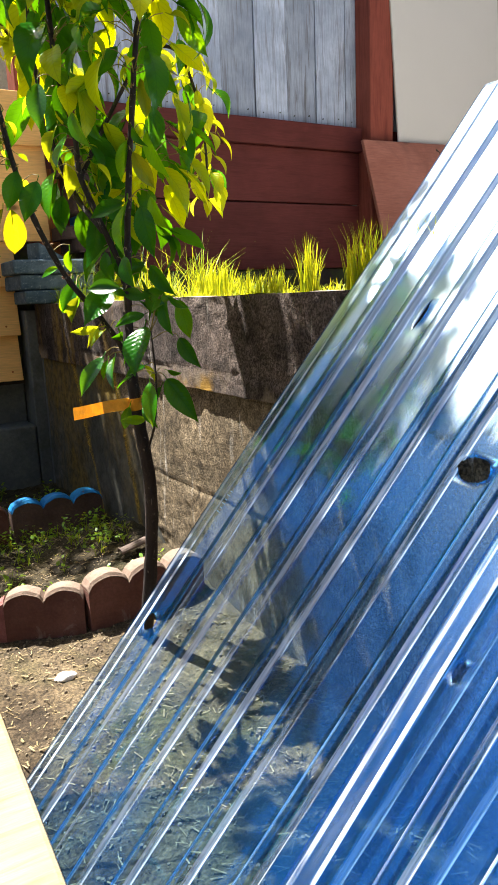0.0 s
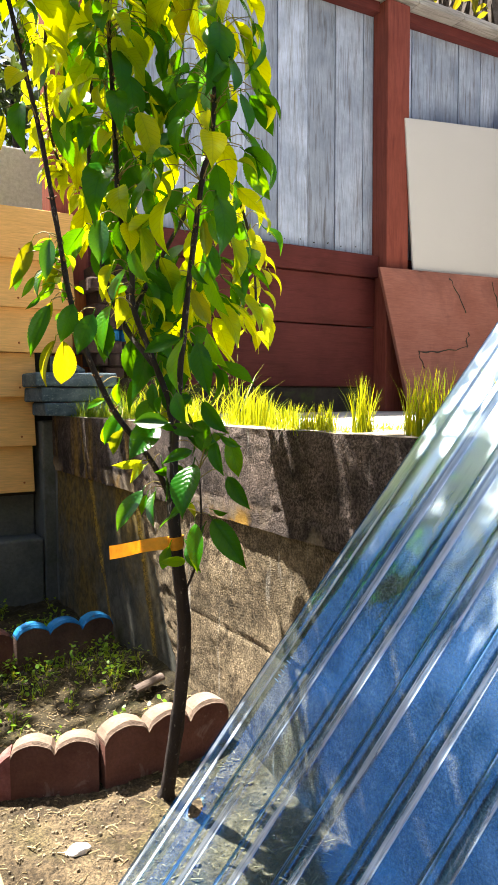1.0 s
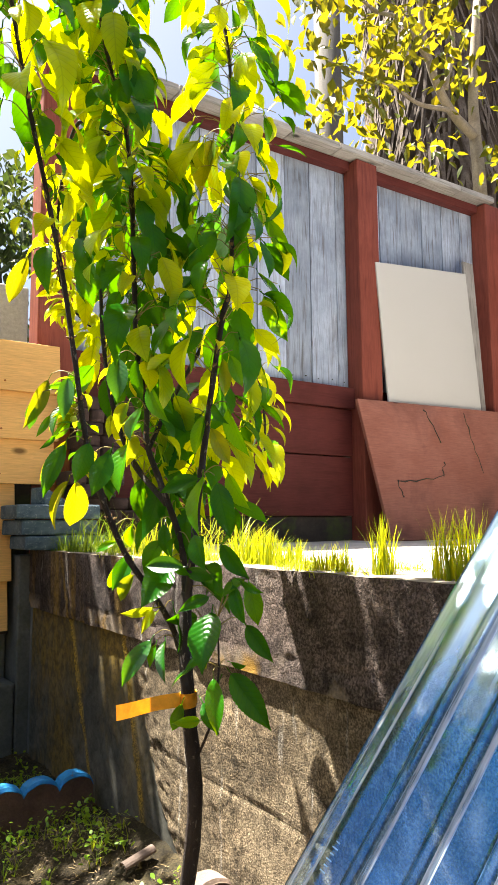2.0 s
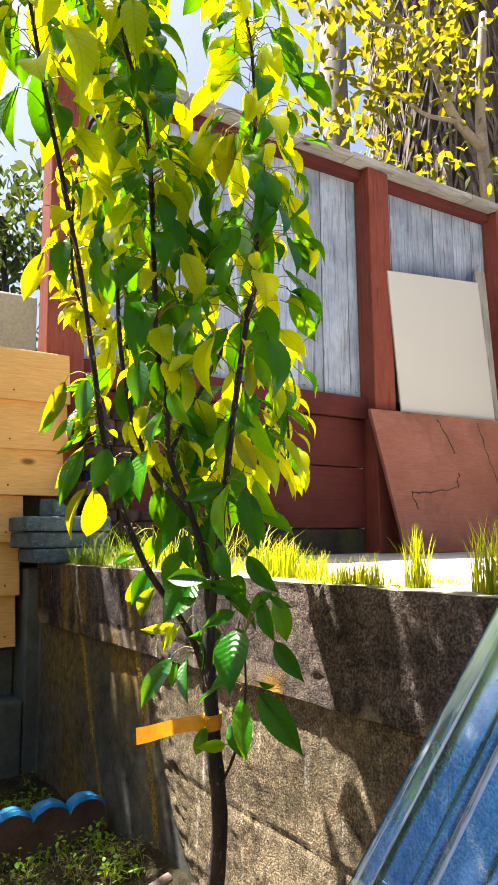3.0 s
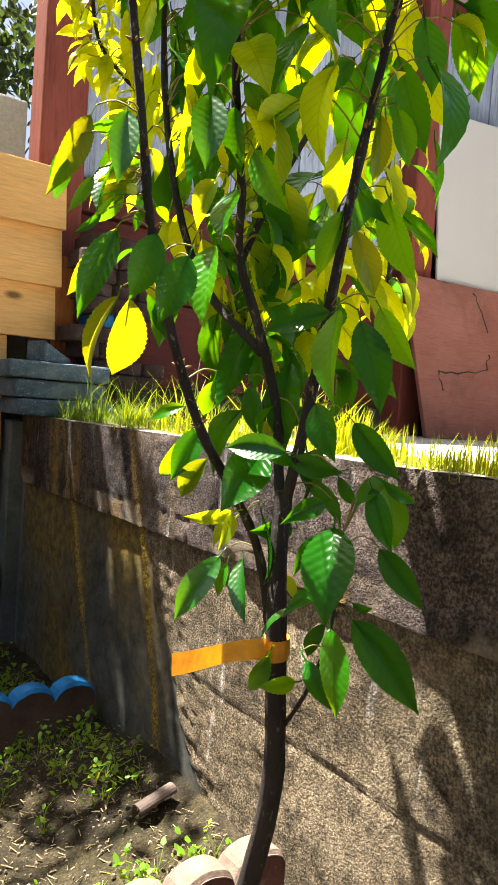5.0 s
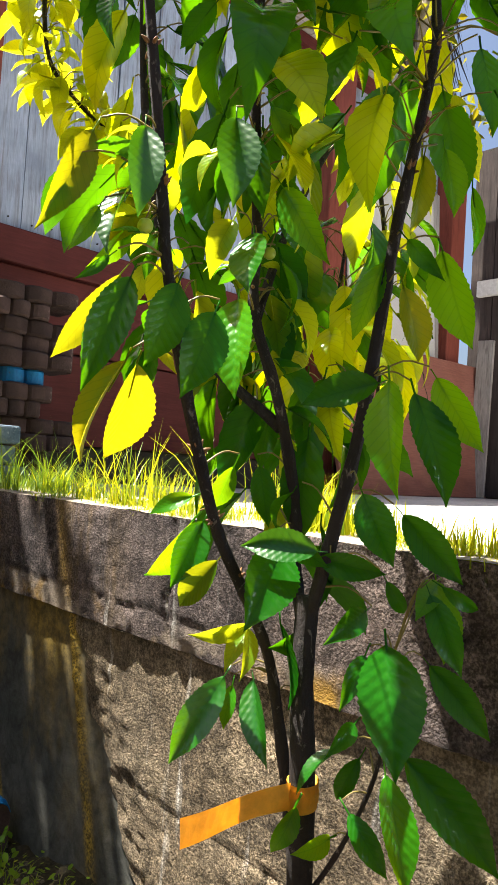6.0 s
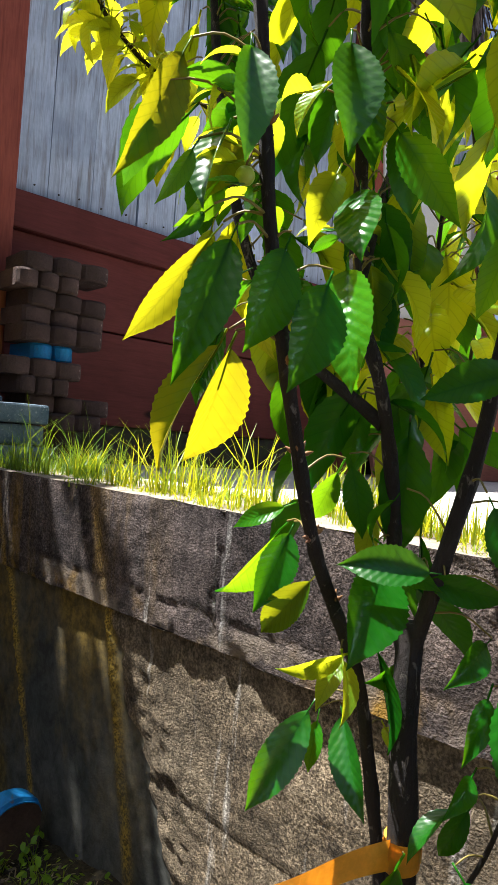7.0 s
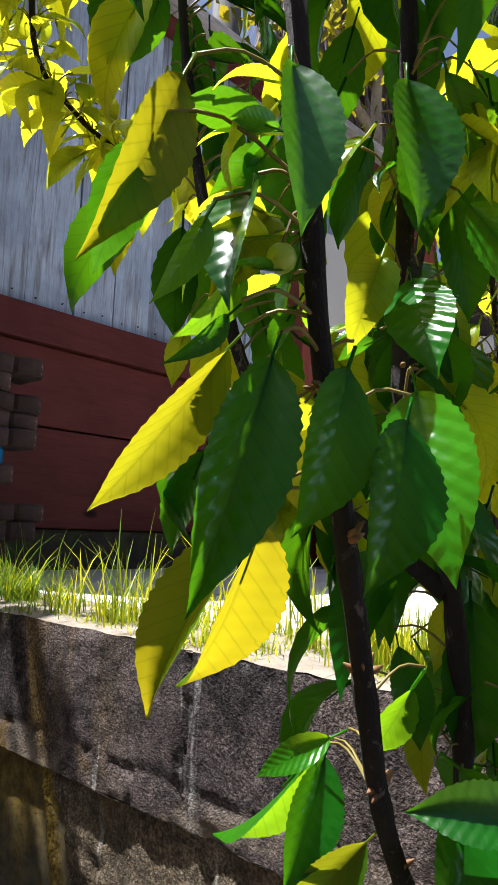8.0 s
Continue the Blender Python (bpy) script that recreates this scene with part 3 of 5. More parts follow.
def lower_face(s, z):
    y = skewed(s, z)
    p = Vector((0.0, y, z))
    hole = rough_patch(y, z)
    smooth = max(0.0, min(1.0, (s - SKIN_EDGE) / 0.02))
    d = 0.004 * noise.noise(p * 9) + hole * (0.0012 * noise.noise(p * 30) + 0.0024 * noise.noise(p * 75)) + 0.0011 * noise.noise(p * 60)
    torn = max(0.0, 1 - abs(s - SKIN_EDGE + 0.03) / 0.05)
    d += torn * 0.006 * noise.noise(p * 45)
    seam = (1 - smooth) * 0.245 + smooth * 0.157 + 0.006 * noise.noise(Vector((y * 7, 0, 0)))
    d += (0.005 * smooth + 0.003 * (1 - smooth)) * math.exp(-((z - seam) / 0.005) ** 2)
    rib = 0.0
    for (y0, lean), half in ((RIB_A, 0.009), (RIB_B, 0.01)):
        off = y - y0 - lean * z - 0.005 * noise.noise(Vector((y0, z * 12, 0)))
        rib = max(rib, math.exp(-(off / (half * (1 + 0.4 * noise.noise(Vector((y0 + 3, z * 40, 0)))))) ** 2))
    rib *= max(0.0, min(1.0, (z - 0.17) / 0.04)) * smooth
    d = d * (1 - 0.85 * smooth * (1 - rib)) - rib * (0.007 + 0.006 * noise.noise(p * 80) + 0.004 * noise.noise(p * 150))
    return (WALL_X + 0.011 + 0.003 * smooth + d, y, z)


def beam_face(y, z):
    p = Vector((0.0, y, z))
    chip = max(0.0, noise.noise(Vector((y * 17, 3.3, 0))) - 0.1) * max(0.0, 1 - abs(z - BEAM_LOW) / 0.02) * 0.018
    top = max(0.0, noise.noise(Vector((y * 11, 8.1, 0))) - 0.1) * max(0.0, 1 - abs(z - WALL_TOP) / 0.012) * 0.03
    crack = 0.006 * math.exp(-((y - 1.585 - 0.01 * noise.noise(p * 14)) / 0.004) ** 2)
    crack += 0.0035 * math.exp(-((z - 0.527 - 0.006 * noise.noise(Vector((y * 9, 1.1, 0)))) / 0.0035) ** 2)
    return (WALL_X + 0.0025 * noise.noise(p * 8) + 0.001 * noise.noise(p * 45) + 0.0014 * noise.noise(p * 70) + rough_patch(y, z) * 0.0022 * noise.noise(p * 60) + chip + top + crack, y, z)


def beam_top(y, x):
    p = Vector((x, y, 0))
    return (max(x, beam_face(y, WALL_TOP)[0]), y, WALL_TOP + 0.003 * noise.noise(p * 9) + 0.002 * noise.noise(p * 40))


def beam_under(y, x):
    return (max(x, beam_face(y, BEAM_LOW)[0]), y, BEAM_LOW + 0.004 * noise.noise(Vector((y * 12, x * 12, 0))))


def build_wall():
    core = box_bm(WALL_X + 0.1, WALL_X + 0.2, WALL_Y0, WALL_Y1, -0.15, WALL_TOP - 0.02, 0)
    wall = solid("wall_retaining", core, M_WALL, "old weathered concrete retaining wall with a proud top beam", "retaining wall", "structure")
    part("lower_face", relief_bm(WALL_Y0, SKIN_EDGE, -0.1, BEAM_LOW + 0.03, 0.0065, lower_face), M_WALL, wall, "rough pitted cast face", True)
    part("smooth_face", relief_bm(SKIN_EDGE, WALL_Y1, -0.1, BEAM_LOW + 0.03, 0.0065, lower_face), M_SKIN, wall, "smooth dark cement skin with ochre-stained ribs", True)
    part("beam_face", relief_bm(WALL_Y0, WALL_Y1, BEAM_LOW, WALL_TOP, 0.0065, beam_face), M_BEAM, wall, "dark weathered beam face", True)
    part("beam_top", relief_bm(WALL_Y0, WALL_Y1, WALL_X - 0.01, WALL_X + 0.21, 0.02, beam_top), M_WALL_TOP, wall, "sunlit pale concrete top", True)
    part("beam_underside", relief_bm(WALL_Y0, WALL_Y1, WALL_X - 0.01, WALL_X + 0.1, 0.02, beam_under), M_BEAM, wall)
    part("wall_end", box_bm(WALL_X + 0.012, WALL_X + 0.21, WALL_Y1 - 0.004, WALL_Y1 + 0.02, -0.1, WALL_TOP - 0.004, 0.004), M_STEP, wall)
    part("pier", box_bm(WALL_X - 0.03, WALL_X + 0.22, WALL_Y1 + 0.022, 2.84, -0.1, WALL_TOP - 0.02, 0.006), M_STEP, wall)
    patio = relief_bm(WALL_X + 0.2, 8.0, -3.0, 2.86, 0.12, lambda x, y: (x, y, WALL_TOP - 0.006 + 0.003 * noise.noise(Vector((x, y, 0)) * 3)))
    solid("patio", patio, M_PATIO, "pale sunlit concrete patio slab behind the retaining wall", "patio", "structure")


build_wall()

# ---- steps at the wall's far end ----
def build_steps():
    steps = thing("steps", (0.2, 2.7, 0), "dark grey concrete steps below the yellow siding", "steps", kind="structure")
    for i, (y, top) in enumerate(((2.64, 0.232), (2.76, 0.41))):
        p = part("step", box_bm(-1.8, 0.664, y, y + 0.45, -0.1, top, 0.008), M_STEP, steps)
        p.matrix_parent_inverse = steps.matrix_world.inverted()
        p.location = (-0.2, -2.7, 0)
    return steps


build_steps()

# ---- fence ----
BOARD_Y, POST_Y = 2.857, 2.745


def fence_top(x):
    return 2.70 + 0.05 * (x - 1.9) / 1.7


def board_bm(x0, x1, y0, y1, z0, z1, seed):
    """A thin board with slightly wavy edges and a little cupping."""
    bm = bmesh.new()
    rows = []
    for k in range(7):
        z = z0 + (z1 - z0) * k / 6
        a = 0.0016 * noise.noise(Vector((seed * 3.1, z * 2.2, 0)))
        b = 0.0016 * noise.noise(Vector((seed * 5.7, z * 2.2, 4)))
        rows.append([bm.verts.new(c) for c in ((x0 + a, y0, z), (x1 + b, y0 + 0.002, z), (x1 + b, y1, z), (x0 + a, y1, z))])
    for r, s in zip(rows, rows[1:]):
        for i in range(4):
            bm.faces.new((r[i], r[(i + 1) % 4], s[(i + 1) % 4], s[i]))
    bm.faces.new(rows[0][::-1])
    bm.faces.new(rows[-1])
    return bm


def build_fence():
    fence = tagged(new("fence"), "tall fence of weathered grey boards in a red-stained frame", "fence", kind="structure")
    rng = random.Random(4)
    x, n = 0.88, 0
    while x < 3.44:
        w = 0.165 + rng.uniform(-0.02, 0.012)
        board = part("board", board_bm(x, x + w - rng.uniform(0.0015, 0.005), BOARD_Y + rng.uniform(0, 0.006), BOARD_Y + 0.024, 1.40, fence_top(x) - 0.03, n + 1), M_GREY, fence)
        for off, z in ((0.035, 1.485), (w - 0.045, 1.492)):
            nail = part("nail", tube_bm([(x + off, BOARD_Y + 0.008, z), (x + off, BOARD_Y - 0.001, z)], [0.0026, 0.0026], 7), M_DARK, board)
        x, n = x + w, n + 1
    for x0, x1 in ((0.74, 0.885), (2.40, 2.545), (3.46, 3.60)):
        part("post", box_bm(x0, x1, POST_Y, BOARD_Y - 0.002, 0.6, fence_top(x0) - 0.045, 0.006), M_POST, fence, "red-stained square post")
    for x0, x1 in ((0.887, 2.398), (2.547, 3.458)):
        part("rail", box_bm(x0, x1, 2.80, BOARD_Y - 0.003, 1.338, 1.447, 0.005), M_RED, fence, "red-stained bottom rail")
        part("kickboard", box_bm(x0, x1, 2.826, 2.858, 1.096, 1.336, 0.004), M_RED, fence, "wide red-stained lower board")
        part("kickboard", box_bm(x0, x1, 2.829, 2.861, 0.795, 1.091, 0.004), M_RED, fence, "wide red-stained lower board")
        # added dark sheet that gives the gaps between boards their shade
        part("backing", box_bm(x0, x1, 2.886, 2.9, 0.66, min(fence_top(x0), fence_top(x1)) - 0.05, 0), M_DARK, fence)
        bm = box_bm(x0, x1, 2.80, BOARD_Y - 0.003, 0, 0.05, 0.004)
        for v in bm.verts:
            v.co.z += fence_top(v.co.x) - 0.09
        part("top_rail", bm, M_RED, fence, "red-stained top rail")
        part("skirt", box_bm(x0, x1, 2.84, 2.9, 0.66, 0.792, 0.01), M_DARK, fence, "dark mossy timber under the fence")
    x = 0.70
    while x < 3.5:
        bm = box_bm(x, x + 0.312, 2.725, 2.915, 0, 0.034, 0.005)
        for v in bm.verts:
            v.co.z += fence_top(v.co.x) - 0.036
        part("cap", bm, M_CAP, fence, "weathered grey cap board")
        x += 0.315
    return fence


build_fence()

# ---- yellow lapped siding beside the fence ----
def build_siding():
    wall = tagged(new("wall_siding"), "ochre-yellow painted lapped wooden siding", "siding", kind="structure")
    for z1, z0, x1 in ((1.422, 1.243, 0.812), (1.243, 1.071, 0.808), (1.071, 0.912, 0.797), (0.904, 0.752, 0.660), (0.75, 0.575, 0.653), (0.573, 0.408, 0.645)):
        bm = box_bm(-2.4, x1, 2.70, 2.722, z0 - 0.008, z1, 0.003)
        for v in bm.verts:
            v.co.y -= 0.024 * (z1 - v.co.z) / (z1 - z0)
        board = part("board", bm, M_YELLOW, wall)
        for x in (0.14, 0.42, 0.62):
            nail = bmesh.new()
            bmesh.ops.create_cone(nail, cap_ends=True, segments=8, radius1=0.004, radius2=0.003, depth=0.003, matrix=pose(x + 0.02 * math.sin(z0 * 40), 2.6985 - 0.024 * 0.85, z0 + 0.026, 90, 0, 0))
            part("nail_head", nail, M_ORANGE, board, "rusty nail head")
    # dark sheet added so the opening beside the post reads as shade
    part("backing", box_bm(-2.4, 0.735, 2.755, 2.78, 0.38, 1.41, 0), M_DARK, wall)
    solid("orange_post", box_bm(0.80, 0.872, 2.733, 2.7435, 0.80, 1.17, 0.003), M_ORANGE, "short orange-brown stained board below the red post", "board", "structure")
    solid("wall_plaster", box_bm(-3.0, 0.9, 3.4, 3.55, 0.3, 1.87, 0.01), M_PLASTER, "low pale grey plastered wall behind the siding", "wall", "structure")


build_siding()

# ---- leaning boards on the patio ----
def leaning_bm(bl, br, tl, tr, thick):
    """A flat board between four corners, with thickness behind it and softened edges."""
    a, b, c, d = (Vector(p) for p in (bl, br, tr, tl))
    n = (b - a).cross(d - a).normalized()
    bm = bmesh.new()
    f = [bm.verts.new(p) for p in (a, b, c, d)]
    k = [bm.verts.new(p - n * thick) for p in (a, b, c, d)]
    bm.faces.new(f)
    bm.faces.new(k[::-1])
    for i in range(4):
        j = (i + 1) % 4
        bm.faces.new((f[i], k[i], k[j], f[j]))
    bmesh.ops.bevel(bm, geom=bm.edges[:], offset=0.003, segments=2, affect="EDGES", profile=0.5)
    return bm


solid("white_panel", leaning_bm((2.60, 2.70, 0.674), (3.36, 2.70, 0.674), (2.51, 2.738, 2.125), (3.24, 2.738, 2.205), 0.012), M_PANEL,
      "off-white flat panel leaning on the fence behind the brown board", "panel")
brown = solid("plywood_board", leaning_bm((2.43, 2.60, 0.672), (3.75, 2.60, 0.672), (2.30, 2.68, 1.366), (3.72, 2.68, 1.40), 0.02), M_BROWN,
              "reddish-brown stained plywood board leaning on the fence", "board")


for k, (u0, v0, u1, v1) in enumerate(((0.10, 0.42, 0.36, 0.46), (0.36, 0.46, 0.375, 0.56), (0.10, 0.42, 0.115, 0.30), (0.33, 0.97, 0.39, 0.72), (0.55, 0.95, 0.6, 0.5))):
    a, b = (Vector((2.43, 2.60, 0.672)).lerp(Vector((3.75, 2.60, 0.672)), u).lerp(Vector((2.30, 2.68, 1.366)).lerp(Vector((3.72, 2.68, 1.40)), u), v) for u, v in ((u0, v0), (u1, v1)))
    pts = [a.lerp(b, t / 8) + Vector((0.02 * noise.noise(Vector((k * 9.3, t * 0.83 + 0.4, 0.5))), -0.0004, 0.022 * noise.noise(Vector((t * 0.77 + 0.3, k * 7.1, 3.5))))) for t in range(9)]
    part("crack", tube_bm(pts, [0.0016 + 0.006 * abs(noise.noise(Vector((t * 1.7 + 0.3, k * 1.3 + 0.4, 0.5)))) for t in range(9)], 5), M_DARK, brown, "dark crack in the surface")


solid("grey_board", leaning_bm((3.30, 2.72, 0.674), (3.40, 2.72, 0.674), (3.27, 2.775, 2.3), (3.36, 2.775, 2.3), 0.016), M_OLD, "narrow weathered grey board leaning on the fence", "board")


# ---- scalloped edging stones ----
def edger_profile(length, bumps, height, rise):
    pts = []
    w = length / bumps
    for b in range(bumps):
        for k in range(12):
            t = k / 12
            pts.append(((b + t) * w, height + rise * math.sqrt(max(0.0, math.sin(math.pi * t)))))
    pts.append((length, height))
    return pts


def edger_bm(length=0.272, bumps=3, height=0.092, rise=0.026, thick=0.046, cap_only=0.0, lift=0.0):
    """A concrete edging stone with a scalloped top, length along x, thickness along y."""
    top = edger_profile(length, bumps, height, rise)
    bm = bmesh.new()
    r = 0.006
    rows = []
    for x, z in top:
        base = z - cap_only if cap_only else -0.03
        row = [(x, 0, base), (x, 0, z - r), (x, r, z + lift), (x, thick - r, z + lift), (x, thick, z - r), (x, thick, base)]
        rows.append([bm.verts.new((a + 0.0012 * noise.noise(Vector((a, b, c)) * 60), b + 0.0015 * noise.noise(Vector((a, b, c)) * 50 + Vector((5, 5, 5))), c + 0.0015 * noise.noise(Vector((a, b, c)) * 50))) for a, b, c in row])
    for p, q in zip(rows, rows[1:]):
        for i in range(5):
            bm.faces.new((p[i], q[i], q[i + 1], p[i + 1]))
        bm.faces.new((p[5], q[5], q[0], p[0]))
    bm.faces.new(rows[0])
    bm.faces.new(rows[-1][::-1])
    return bm


EDGER_MESH = {}


def edger(at, turn, body, cap, label, group, scale=1.0, tip=0.0, bumps=3):
    key = (body.name, cap.name, bumps)
    if key not in EDGER_MESH:
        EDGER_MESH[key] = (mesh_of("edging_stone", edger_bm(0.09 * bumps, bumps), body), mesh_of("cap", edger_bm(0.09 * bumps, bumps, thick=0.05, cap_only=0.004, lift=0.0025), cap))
    stone = tagged(new("edging_stone", EDGER_MESH[key][0]), label, "edging stone", group)
    top = new("cap", EDGER_MESH[key][1])
    top.parent, top.location = stone, (0, -0.002, 0.0015)
    stone.matrix_world = pose(*at, tip, 0, turn) @ Matrix.Scale(scale, 4)
    return stone


NEAR, FAR = "edging stones round the tree bed", "edging stones of the far bed"
edger((0.418, 1.318, 0.0), 2, M_EDGER, M_EDGER_SUNLIT, "red-brown scalloped concrete edging stone with its sunlit top coloured pale", NEAR)
chipped = edger((0.259, 1.379, 0.0), -20, M_EDGER, M_EDGER_SUNLIT, "red-brown scalloped edging stone with a broken pinkish end", NEAR, 0.88, 0, 2)
broken = bmesh.new()
ends = []
for k in range(9):
    x = -0.0785 * k / 8
    top = 0.104 - 0.1 * (k / 8) ** 1.25 + 0.004 * noise.noise(Vector((k * 0.73, 2.2, 0)))
    ends.append([broken.verts.new((x + 0.002 * noise.noise(Vector((k * 0.9, j * 1.3, 5.1))), y, z)) for j, (y, z) in enumerate(((0.001, -0.03), (0.002, top - 0.006), (0.012, top), (0.034, top + 0.002), (0.044, top - 0.008), (0.045, -0.03)))])
for p, q in zip(ends, ends[1:]):
    for i in range(6):
        broken.faces.new((p[i], p[(i + 1) % 6], q[(i + 1) % 6], q[i]))
broken.faces.new(ends[0][::-1])
broken.faces.new(ends[-1])
part("broken_end", broken, M_PINK, chipped, "freshly broken pinkish end")
edger((0.415, 1.995, 0.0), 0, M_EDGER_DARK, M_BLUE, "dark scalloped concrete edging stone with a blue-painted top", FAR)
edger((0.135, 1.97, 0.0), 5, M_EDGER, M_EDGER, "plain red scalloped concrete edging stone", FAR)


# ---- stack of edging stones lying flat by the fence ----
def build_stack():
    rng = random.Random(8)
    body = mesh_of("edging_stone", edger_bm(0.28, 3, 0.09, 0.026, 0.0448), M_EDGER_STACK)
    blue = mesh_of("edging_stone", edger_bm(0.28, 2, 0.09, 0.026, 0.0448), M_BLUE)
    z = 0.676
    # right end, length and turn of each course, from the lowest up
    courses = ((1.08, 0.27, 2), (1.05, 0.28, -1), (1.1, 0.28, 1), (1.138, 0.29, 0), (0.99, 0.17, 3), (1.03, 0.25, -2), (1.02, 0.14, 0), (1.085, 0.26, -3), (1.1, 0.28, 1), (1.1, 0.27, 2), (1.01, 0.2, -2), (1.098, 0.28, -4))
    for k, (end, length, turn) in enumerate(courses):
        end, length = end - 0.012, length * 0.86
        label = "blue-painted scalloped edging stone lying in a stack" if k == 6 else "brown scalloped concrete edging stone lying in a stack"
        ob = tagged(new("edging_stone", blue if k == 6 else body), label, "edging stone", "stack of edging stones by the fence")
        ob.matrix_world = pose(end - length, 2.675 + rng.uniform(-0.035, 0.015), z, 90, 0, turn) @ Matrix.Diagonal((length / 0.28, 1, 1, 1))
        z += 0.0452


build_stack()


# ---- paving slabs piled on the wall's far end ----
def slab_bm(w, d, h, seed):
    bm = box_bm(0, w, 0, d, 0, h, 0.006)
    bmesh.ops.subdivide_edges(bm, edges=[e for e in bm.edges if e.calc_length() > 0.05], cuts=3, use_grid_fill=True)
    for v in bm.verts:
        v.co += Vector((1, 1, 0.6)) * 0.004 * noise.noise(v.co * 25 + Vector((seed, 0, 0)))
    return bm


for i, (x, y, z, w, d, h, turn) in enumerate(((0.63, 2.46, 0.678, 0.27, 0.2, 0.045, -2), (0.622, 2.47, 0.726, 0.265, 0.2, 0.05, 3), (0.60, 2.465, 0.779, 0.285, 0.2, 0.047, -1))):
    ob = solid("paving_slab", slab_bm(w, d, h, i * 3.0), M_SLAB, "rough blue-grey concrete paving slab in a pile", "paving slab", group="pile of paving slabs")
    ob.matrix_world = pose(x, y, z, 0, 0, turn)
wedge = slab_bm(0.095, 0.08, 0.06, 9.0)
for v in wedge.verts:
    v.co.z *= 1 - 0.8 * v.co.x / 0.095
ob = solid("concrete_block", wedge, M_SLAB, "small wedge-shaped grey concrete block on the slab pile", "block")
ob.matrix_world = pose(0.70, 2.49, 0.827, 0, 0, 18)

# ---- pale timber border ----
timber = solid("timber_border", box_bm(-0.16, 0, 0, 2.3, 0, 0.125, 0.006), M_PINE, "pale sawn pine timber lying along the bed", "timber")
timber.matrix_world = pose(0.122, -0.6, -0.005, 0, 0, -1.6)


# ---- corrugated plastic sheets leaning on the wall ----
PITCH, DEEP, EDGE = 0.0675, 0.009, 0.03


def corrugation(u):
    """Height across the sheet: broad flats with narrow raised ribs."""
    t = ((u - EDGE) / PITCH) % 1.0
    rise = lambda a, b: 0.5 - 0.5 * math.cos(math.pi * max(0.0, min(1.0, (t - a) / (b - a))))
    lip = -0.002 * (1 - u / 0.028) ** 2 if u < 0.028 else 0.0
    if u < EDGE:
        return lip
    return lip + DEEP * (rise(0.64, 0.73) - rise(0.89, 0.98)) + (0.005 * math.sin(math.pi * (u - EDGE) / 0.03) ** 0.5 if u < EDGE + 0.03 else 0.0)


def sheet_bm(width, length, holes, thick=0.0012):
    across = [EDGE * k / 6 for k in range(6)] + [EDGE + PITCH * (i + f) for i in range(int(width / PITCH) + 1) for f in (0.0, 0.11, 0.22, 0.33, 0.44, 0.55, 0.64, 0.67, 0.7, 0.73, 0.785, 0.835, 0.89, 0.92, 0.95, 0.98)]
    across = [u for u in across if u <= width]
    rows = [length * k / 150 for k in range(151)]
    verts, faces = [], []
    for v in rows:
        for u in across:
            sag = 0.004 * noise.noise(Vector((u * 4, v * 3, 1.7)))
            verts.append((u, v, corrugation(u) + sag))
    n = len(across)
    for j in range(150):
        for i in range(n - 1):
            cu, cv = (across[i] + across[i + 1]) / 2, (rows[j] + rows[j + 1]) / 2
            if all(((cu - a) / r) ** 2 + ((cv - b) / s) ** 2 > 1 for a, b, r, s in holes):
                faces.append((j * n + i, j * n + i + 1, (j + 1) * n + i + 1, (j + 1) * n + i))
    me = bpy.data.meshes.new("sheet")
    me.from_pydata(verts, [], faces)
    bm = bmesh.new()
    bm.from_mesh(me)
    bpy.data.meshes.remove(me)
    bmesh.ops.delete(bm, geom=[v for v in bm.verts if not v.link_faces], context="VERTS")
    for v in bm.verts:
        if not v.is_boundary or min(v.co.x, v.co.y, length - v.co.y, across[-1] - v.co.x) < 0.0005:
            continue
        a, b, r, s = min(holes, key=lambda h: (v.co.x - h[0]) ** 2 + (v.co.y - h[1]) ** 2)
        k = math.hypot((v.co.x - a) / r, (v.co.y - b) / s)
        k = (1 + 0.12 * noise.noise(v.co * 120)) / max(k, 0.2)
        v.co.x, v.co.y = a + (v.co.x - a) * k, b + (v.co.y - b) * k
    bmesh.ops.solidify(bm, geom=bm.faces[:], thickness=thick)
    return bm


def sheet_pose(x, y, z, skew):
    """Foot corner of a sheet that leans back on the wall's top edge; skew turns it in its own plane."""
    up = Vector((0.529, 0, 0.68)).normalized()
    out = Vector((0, -1, 0))
    normal = out.cross(up)
    m = Matrix((out, up, normal)).transposed().to_4x4()
    return Matrix.Translation((x, y, z)) @ m @ pose(0, 0, 0, 0, 0, skew)


